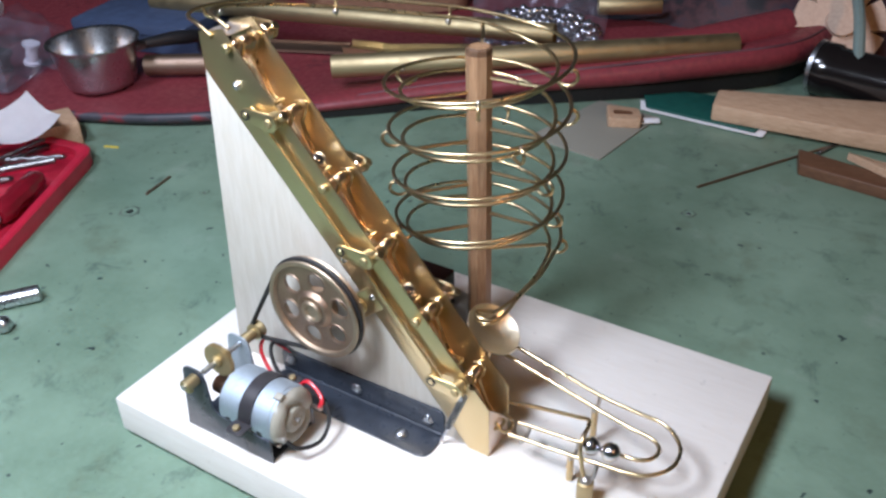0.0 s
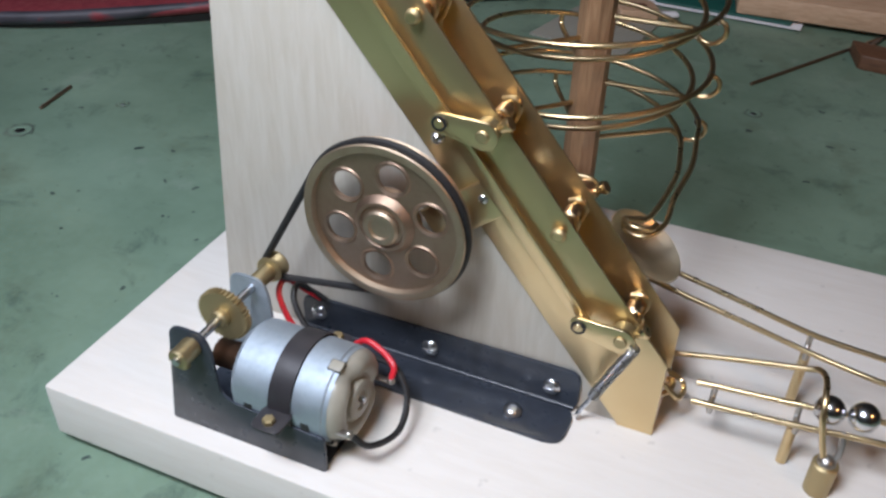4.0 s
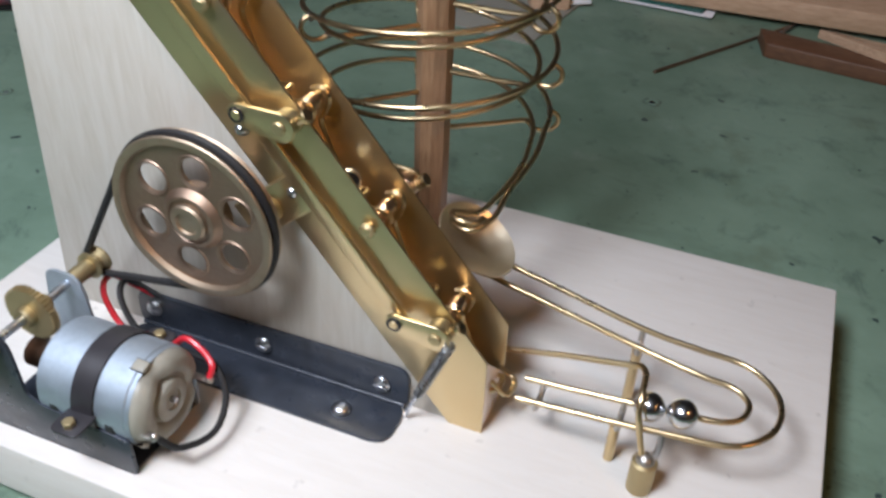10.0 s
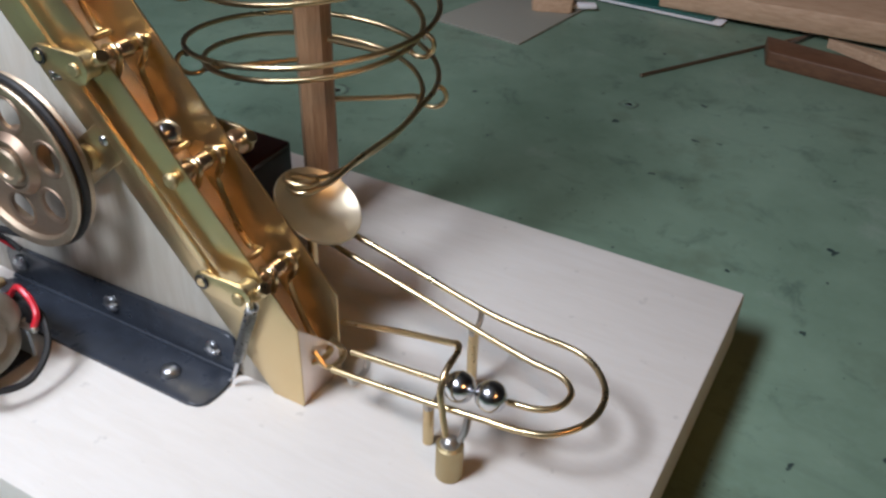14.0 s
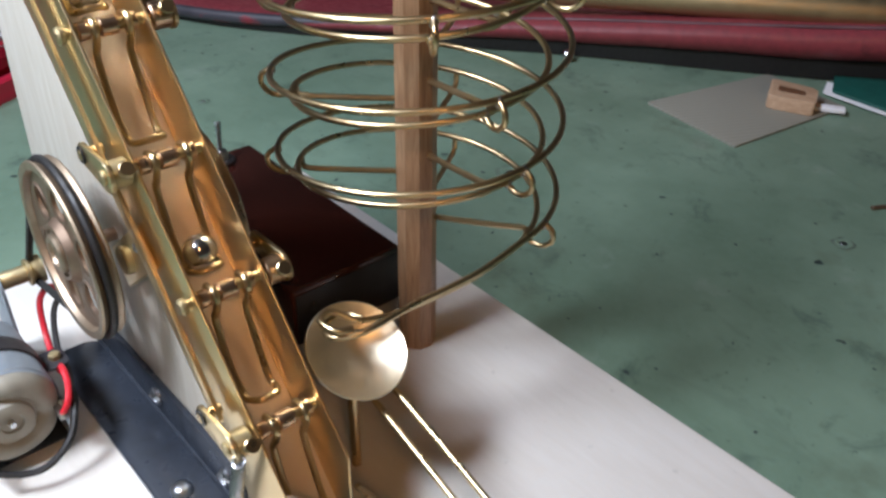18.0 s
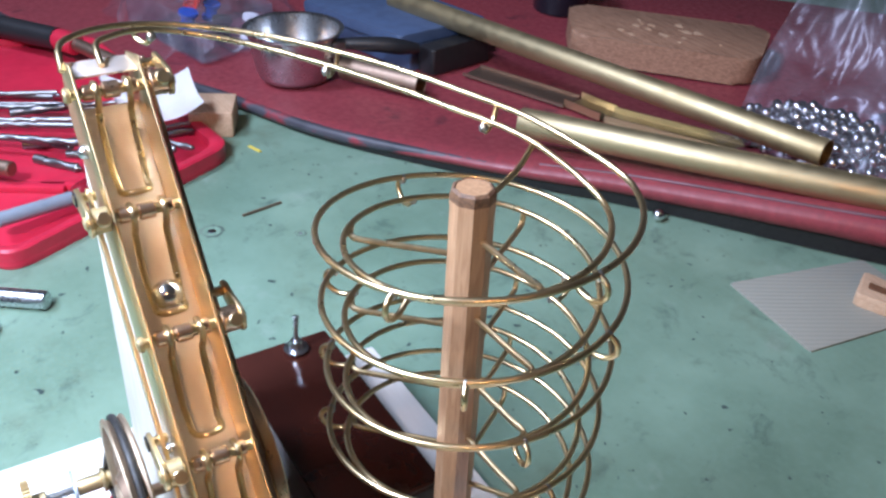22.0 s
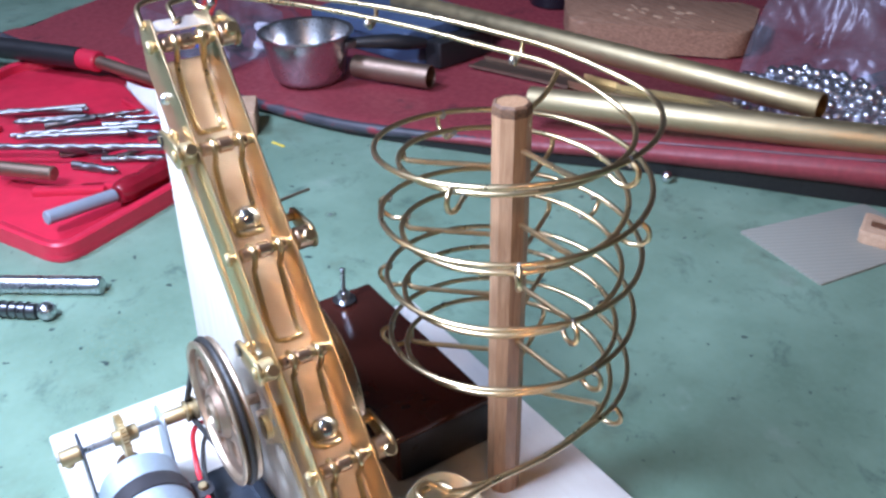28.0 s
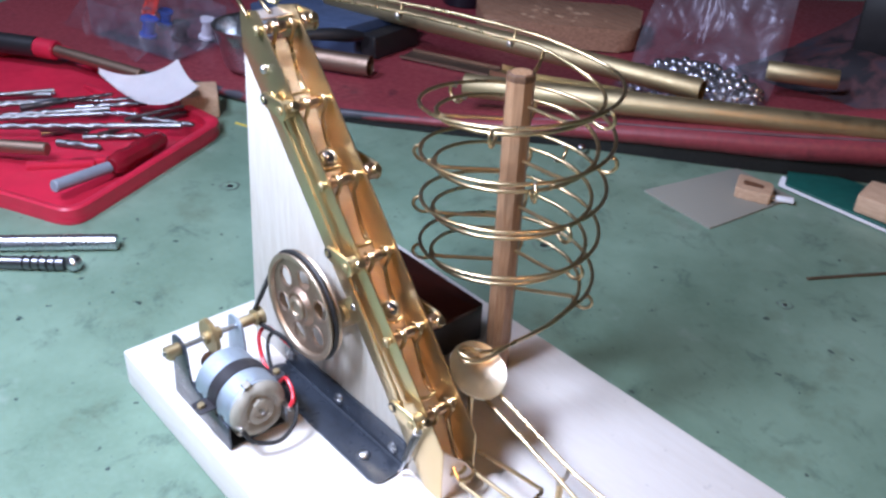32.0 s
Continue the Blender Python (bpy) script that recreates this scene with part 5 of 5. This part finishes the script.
def loose_rods():
    def bar(name, label, cat, a, b, r, mat, bevel=None, seg=24):
        a, b = Vector(a), Vector(b)
        bm = B(); rod(bm, a, b, r, bevel=bevel, seg=seg)
        return solo(name, bm, mat, label, cat, (a + b) / 2)
    bar("steel_rod", "bright steel rod lying on the green bench", "rod", (-0.1535, 0.0605, 0.0060), (-0.2330, -0.0500, 0.0060), 0.0058, ZINC, 0.0008)
    t = thing("socket_driver", "black ribbed driver with a steel ball tip", "tool", (-0.16, 0.005, 0.005))
    bm = B(); rod(bm, (-0.148, 0.0200, 0.0052), (-0.200, -0.0420, 0.0052), 0.0048); part("shank", bm, DARK_STEEL, t)
    for k in range(5):
        q = Vector((-0.1515 - 0.0035 * k, 0.0160 - 0.0042 * k, 0.0052))
        bm = B(); rod(bm, q, q + Vector((-0.0012, -0.0014, 0)), 0.0056); part("ring", bm, BLACK, t)
    bm = B(); ball(bm, (-0.1440, 0.0245, 0.0058), 0.0058, 20); part("ball_tip", bm, ZINC, t, "bright steel ball tip")
    bar("thin_rod", "short dark metal rod on the green bench", "rod", (-0.2035, 0.2000, 0.0012), (-0.2090, 0.2315, 0.0012), 0.0011, BRASS_OLD)
    bar("brass_rod", "thin dull brass rod on the green bench", "rod", (0.1870, 0.4330, 0.0012), (0.2710, 0.5720, 0.0012), 0.0012, BRASS_OLD)
    bar("thin_rod", "short dark metal rod beside the pine plank", "rod", (0.2580, 0.5400, 0.0016), (0.2690, 0.5690, 0.0016), 0.0018, DARK_STEEL)
    bar("grey_tube", "grey plastic tube leaning in the red tray", "tube", (-0.2345, 0.0470, 0.0220), (-0.2525, 0.0980, 0.0170), 0.0050, plain("grey_plastic", (0.22, 0.25, 0.30), 0.4))
    bar("olive_tube", "short olive metal tube in the red tray", "tube", (-0.3045, 0.0680, 0.0220), (-0.3480, 0.0320, 0.0200), 0.0056, BRASS_OLD)
    t = thing("screwdriver", "black-handled screwdriver with a red collar", "screwdriver", (-0.6, 0.15, 0.02))
    bm = B(); tube(bm, glide([(-0.690, 0.050, 0.026), (-0.625, 0.102, 0.026), (-0.556, 0.150, 0.026)], 6), 0.011, 14); part("handle", bm, BLACK, t)
    bm = B(); rod(bm, (-0.556, 0.150, 0.026), (-0.534, 0.162, 0.026), 0.0105); part("collar", bm, RED_TRAY, t, "red collar")
    bm = B(); rod(bm, (-0.534, 0.162, 0.026), (-0.420, 0.204, 0.024), 0.0062); part("shaft", bm, BRASS_OLD, t, "brown shaft")
    bm = B(); lathe(bm, [(0, 0), (0.0070, 0), (0.0088, 0.003), (0.0100, 0.012), (0.0086, 0.022), (0.0100, 0.034), (0.0092, 0.058), (0.0060, 0.064), (0, 0.065)], (-0.2535, 0.100, 0.0165), (-0.42, 0.90, 0), 10, False); solo("driver_handle", bm, plain("dark_red_plastic", (0.20, 0.008, 0.018), 0.2, 0.3, 60, 0.02, coat=0.4), "clear red driver handle in the tray", "handle", (-0.27, 0.13, 0.015))
    bm = B(); block(bm, (-0.0075, -0.0014, 0), (0.0075, 0.0014, 0.0010), 0.0004, m=pose(-0.3018, 0.2470, 0, 0, 0, 18)); solo("plastic_scrap", bm, YELLOW, "small yellow plastic scrap on the bench", "scrap", (-0.3018, 0.2470, 0))
    bm = B(); ball(bm, (-0.0610, 0.4655, 0.0047), 0.0047, 24); solo("loose_ball", bm, STEEL, "single steel ball beside the maroon mat", "ball", (-0.0610, 0.4655, 0))


loose_rods()


def curled_paper():
    bm = B()
    n = 14
    rows = []
    for i in range(n + 1):
        f = i / n
        low = (1 - f) ** 2 * Vector((-0.395, 0.152, 0.047)) + 2 * f * (1 - f) * Vector((-0.305, 0.158, 0.014)) + f * f * Vector((-0.3120, 0.2130, 0.044))
        high = (1 - f) ** 2 * Vector((-0.396, 0.154, 0.049)) + 2 * f * (1 - f) * Vector((-0.365, 0.180, 0.034)) + f * f * Vector((-0.358, 0.216, 0.056))
        rows.append([(low.lerp(high, j / 6) + Vector((0, 0, -0.006 * math.sin(math.pi * j / 6)))) for j in range(7)])
    top = [[bm.verts.new(p) for p in r] for r in rows]
    for a, b in zip(top, top[1:]):
        for j in range(6):
            bm.faces.new((a[j], a[j + 1], b[j + 1], b[j]))
    bmesh.ops.solidify(bm, geom=bm.faces[:], thickness=0.0003)
    solo("paper", bm, PAPER, "curled white paper scrap lying on the red tray", "paper", (-0.35, 0.19, 0.018))


curled_paper()


def offcuts():
    def slab(name, label, cat, outline, z0, z1, mat, bevel=0.0012, r=0.002):
        bm = B(); prism(bm, rounded(outline, r, 3), z0, z1, "z", bevel)
        cx = sum(p[0] for p in outline) / len(outline); cy = sum(p[1] for p in outline) / len(outline)
        return solo(name, bm, mat, label, cat, (cx, cy, z0))
    slab("wood_block", "small pale wooden block behind the paper", "block", [(-0.330, 0.240), (-0.368, 0.258), (-0.385, 0.226), (-0.347, 0.208)], 0.0, 0.022, PINE)
    slab("veneer_sheet", "thin ribbed grey-beige veneer sheet on the bench", "sheet", [(0.0240, 0.4500), (0.0985, 0.4390), (0.1120, 0.5450), (0.0480, 0.5560)], 0.0, 0.0016, VENEER, 0.0003)
    slab("green_folder", "dark green card folder under the pine plank", "folder", [(0.0720, 0.6060), (0.0950, 0.5580), (0.2000, 0.5520), (0.2100, 0.6200)], 0.0022, 0.0042, GREEN_CARD, 0.0004)
    slab("paper_sheet", "white paper sheet under the green folder", "paper", [(0.0830, 0.5740), (0.0910, 0.5535), (0.2080, 0.5475), (0.2100, 0.6000)], 0.0017, 0.0021, PAPER, 0.0)
    slab("pine_plank", "rough pale pine plank lying on the bench", "plank", [(0.1520, 0.5930), (0.1580, 0.5560), (0.4700, 0.5680), (0.4700, 0.6900)], 0.0044, 0.0200, PINE, 0.0012)
    slab("pine_offcut", "pointed pale pine offcut on a brown strip", "offcut", [(0.2820, 0.5220), (0.3300, 0.4950), (0.4300, 0.4700), (0.4300, 0.5080), (0.3300, 0.5140)], 0.0105, 0.0170, PINE, 0.0008)
    slab("hardwood_strip", "dark brown hardwood strip on the bench", "offcut", [(0.2510, 0.4955), (0.4200, 0.4720), (0.4200, 0.4900), (0.2440, 0.5240)], 0.0, 0.0100, BROWN_WOOD, 0.0008)
    t = thing("clothes_peg_block", "small pale wooden block with a slot on the veneer", "block", (0.086, 0.518, 0.0016))
    o = [(0.0790, 0.5020), (0.1070, 0.5130), (0.0960, 0.5350), (0.0660, 0.5290)]
    bm = B(); prism(bm, rounded(o, 0.003), 0.0018, 0.0110, "z", 0.0008); part("body", bm, PINE, t)
    bm = B(); prism(bm, rounded([(0.0800, 0.5130), (0.0960, 0.5190), (0.0930, 0.5250), (0.0760, 0.5205)], 0.002), 0.0109, 0.0113, "z"); part("slot", bm, BROWN_WOOD, t, "dark slot")
    bm = B(); block(bm, (0.0, -0.0035, 0), (0.020, 0.0035, 0.0030), 0.0006, m=pose(0.100, 0.5235, 0.0022, 0, 0, 32)); part("peg", bm, PAPER, t, "flat white plastic strip")


offcuts()


def far_clutter():
    # notched wooden wheel
    t = thing("notched_wheel", "pale plywood wheel with narrow notches leaning among clutter", "wheel", (0.225, 0.745, 0))
    c, ax = Vector((0.222, 0.752, 0.046)), Vector((0.35, -0.75, 0.56)).normalized()
    u, v, w = basis(ax)
    rim = []
    for k in range(7):
        a = k * 2 * math.pi / 7 + 0.2
        rim += [(0.046 * math.cos(a + e), 0.046 * math.sin(a + e)) for e in (0.08, 0.24, 0.42, 0.60, 0.80)]
        rim.append((0.029 * math.cos(a + 0.87), 0.029 * math.sin(a + 0.87)))
    for nm, outline, h in (("notched_disc", rim, 0.0), ("centre", [(0.015 * math.cos(k * 0.3927), 0.015 * math.sin(k * 0.3927)) for k in range(16)], 0.0075)):
        bm = B()
        low, high = ([bm.verts.new(c + u * x + v * y + w * z) for x, y in outline] for z in (h, h + 0.007))
        bm.faces.new(low), bm.faces.new(high[::-1])
        for k in range(len(outline)):
            bm.faces.new((low[k], low[k - 1], high[k - 1], high[k]))
        part(nm, bm, PALE_PLY, t)
    # torch
    t = thing("torch", "glossy black torch lying on the bench", "torch", (0.27, 0.66, 0.0))
    bm = B(); a, b = Vector((0.2240, 0.6720, 0.0280)), Vector((0.3350, 0.6480, 0.0280))
    lathe(bm, [(0.0, 0.0), (0.024, 0.0), (0.026, 0.002), (0.026, 0.016), (0.0235, 0.020), (0.0235, 0.085), (0.018, 0.100), (0.018, 0.122), (0, 0.124)], a, b - a, 36, False)
    part("barrel", bm, plain("gloss_black", (0.012, 0.010, 0.010), 0.14, 0.2, 50, 0.02, coat=0.5), t)
    bm = B(); lathe(bm, [(0.0245, -0.002), (0.0268, -0.002), (0.0268, 0.002), (0.0245, 0.002)], a, b - a, 36, False); part("bezel", bm, ZINC, t, "thin bright bezel")
    bm = B(); tube(bm, glide([(0.205, 0.840, 0.075), (0.222, 0.775, 0.090), (0.245, 0.705, 0.075), (0.262, 0.650, 0.040)], 8), 0.0055, 10)
    solo("hose", bm, plain("grey_green_hose", (0.20, 0.26, 0.24), 0.4), "grey-green flexible hose across the clutter", "hose", (0.23, 0.74, 0.02))
    # dark cloth heap
    bm = B()
    nx, ny = 40, 26
    vs = [[bm.verts.new((-0.10 + 0.75 * i / nx, 0.735 + 0.45 * j / ny + 0.02 * noise.noise(Vector((i * 0.3, j * 0.3, 2))), 0.012 + (0.040 + 0.035 * noise.noise(Vector((i * 0.22, j * 0.26, 7.7)))) * min(1, min(i, nx - i) / 3) * min(1, min(j, ny - j) / 2))) for j in range(ny + 1)] for i in range(nx + 1)]
    for i in range(nx):
        for j in range(ny):
            bm.faces.new((vs[i][j], vs[i + 1][j], vs[i + 1][j + 1], vs[i][j + 1]))
    k = Nodes("dark_patterned_cloth", Roughness=0.7)
    f = k.noise(k.coords(), 26, 4, 0.6)
    k.set("Base Color", k.ramp(f, (0.40, (0.012, 0.010, 0.014)), (0.52, (0.075, 0.030, 0.034)), (0.66, (0.030, 0.030, 0.045))))
    solo("dark_cloth", bm, k.m, "dark patterned cloth heaped behind the mat", "cloth", (0.25, 0.95, 0.0), sharp=180)
    bm = B(); block(bm, (-0.06, -0.05, 0), (0.06, 0.05, 0.07), 0.004, m=pose(0.050, 0.880, 0.050, 0, 0, 20)); solo("black_case", bm, BLACK, "black plastic case among the clutter", "case", (0.05, 0.88, 0.05))
    brass_pipe("short brass tube among dark clutter", (-0.020, 0.700, 0.045), (0.040, 0.735, 0.045), 0.010)
    # jar behind the board
    bm = B(); lathe(bm, [(0, 0), (0.030, 0), (0.032, 0.003), (0.032, 0.06), (0.028, 0.065), (0, 0.065)], (-0.470, 0.690, 0.012), (0, 0, 1), 32, False)
    solo("dark_jar", bm, plain("dark_glass", (0.01, 0.012, 0.02), 0.1, 0.2, 40, 0.0), "dark glossy jar on the maroon mat", "jar", (-0.47, 0.69, 0.012))
    # clear organiser with coloured bits
    t = thing("organiser_box", "clear plastic organiser holding blue and red spools", "organiser", (-0.55, 0.28, 0.012))
    o = [(-0.470, 0.262), (-0.500, 0.345), (-0.640, 0.340), (-0.610, 0.230)]
    bm = B(); prism(bm, rounded(o, 0.004), 0.012, 0.0150, "z", 0.0006); part("box_floor", bm, FILM, t)
    for p, q in zip(o, o[1:] + o[:1]):
        p, q = Vector(p), Vector(q)
        n = (q - p).orthogonal().normalized() * 0.0012
        bm = B(); prism(bm, [tuple(p - n), tuple(q - n), tuple(q + n), tuple(p + n)], 0.0150, 0.052, "z"); part("box_wall", bm, FILM, t)
    for x, y, r, h, mat, nm, lb in ((-0.560, 0.275, 0.010, 0.022, BLUE_BRIGHT, "blue_spool", "blue plastic spool"), (-0.590, 0.310, 0.009, 0.018, BLUE_BRIGHT, "blue_spool", "blue plastic spool"), (-0.530, 0.300, 0.010, 0.020, BLACK, "black_cap", "black cap"), (-0.515, 0.325, 0.009, 0.024, PAPER, "white_cap", "white cap")):
        bm = B(); lathe(bm, [(0, 0), (r, 0), (r, 0.003), (r * 0.7, 0.004), (r * 0.7, h - 0.004), (r, h - 0.003), (r, h), (0, h)], (x, y, 0.0152), (0.2, 0.1, 1), 24, False)
        part(nm, bm, mat, t, lb)
    bm = B()
    pts = [Vector((-0.575 - 0.0006 * i / 4, 0.285 + 0.0007 * i / 4, 0.036 + 0.00018 * i)) + 0.0075 * (math.cos(i * 0.5) * Vector((0.7, 0.7, 0)) + math.sin(i * 0.5) * Vector((-0.3, 0.3, 0.9))) for i in range(260)]
    tube(bm, pts, 0.0011, 6); part("red_wire_coil", bm, plain("red_enamel_wire", (0.55, 0.03, 0.015), 0.3), t, "coil of red enamelled wire")
    bag = thing("clear_bag", "crumpled clear plastic bag lying over the organiser", "bag", (-0.56, 0.30, 0.05))
    bm = B()
    rows = []
    for i in range(29):
        line = []
        for j in range(25):
            a, b = i / 28, j / 24
            z = 0.056 + 0.016 * noise.noise(Vector((a * 5.5, b * 4.5, 3.1))) + 0.009 * noise.noise(Vector((a * 14, b * 12, 8.2))) - 0.034 * (2 * abs(a - 0.5)) ** 6 - 0.034 * (2 * abs(b - 0.5)) ** 6
            p = Vector((-0.485, 0.225, 0)).lerp(Vector((-0.665, 0.215, 0)), a).lerp(Vector((-0.470, 0.375, 0)).lerp(Vector((-0.690, 0.410, 0)), a), b)
            line.append(bm.verts.new((p.x + 0.008 * noise.noise(Vector((b * 6, a * 5, 1))), p.y + 0.008 * noise.noise(Vector((a * 6, b * 5, 6))), max(0.016, z))))
        rows.append(line)
    for p, q in zip(rows, rows[1:]):
        for j in range(24):
            bm.faces.new((p[j], p[j + 1], q[j + 1], q[j]))
    seal = [v.co.copy() for v in rows[0]]
    part("film", bm, FILM, bag, sharp=180)
    bm = B(); tube(bm, seal, 0.0011, 6); part("bag_seal", bm, FILM, bag, "thick heat-sealed rim")
    bm = B(); tube(bm, glide([(-0.640, 0.330, 0.060), (-0.610, 0.335, 0.064), (-0.585, 0.350, 0.058)], 6), 0.008, 10); part("white_plug", bm, PAPER, t, "white plastic plug")


far_clutter()


def bench_dents():
    """Screw heads sunk in ringed dents of the bench, with grime in the ring."""
    grime = plain("bench_grime", (0.120, 0.165, 0.128), 0.6, 0.6, 200, 0.3)
    rng = random.Random(21)
    for x, y, r in ((0.1945, 0.3900, 0.0042), (-0.1944, 0.1743, 0.0060), (-0.1640, 0.2272, 0.0030), (0.0347, 0.3140, 0.0062)):
        t = thing("sunk_screw", "dark screw sunk in a ringed dent of the bench", "screw", (x, y, 0), "sunk screws in the bench")
        bm = B()
        inner, outer = [], []
        for i in range(26):
            a = 2 * math.pi * i / 26
            c, d = math.cos(a), math.sin(a)
            f, g = r * rng.uniform(0.95, 1.1), r * rng.uniform(1.15, 1.6)
            inner.append(bm.verts.new((x + f * c, y + f * d, 0.0005))), outer.append(bm.verts.new((x + g * c, y + g * d, 0.0003)))
        for i in range(26):
            bm.faces.new((inner[i - 1], inner[i], outer[i], outer[i - 1]))
        part("grime_ring", bm, grime, t, "dark grimy ring")
        bm = B(); lathe(bm, [(r * 0.45, 0.0002), (r * 0.8, 0.0006), (r, 0.0006), (r * 1.12, 0.0003)], (x, y, 0), (0, 0, 1), 24, False); part("ring", bm, BENCH, t)
        bm = B(); lathe(bm, [(0, 0.0005), (r * 0.42, 0.0005), (r * 0.5, 0.0002)], (x, y, 0), (0, 0, 1), 18, False); part("head", bm, DARK_STEEL, t)


bench_dents()
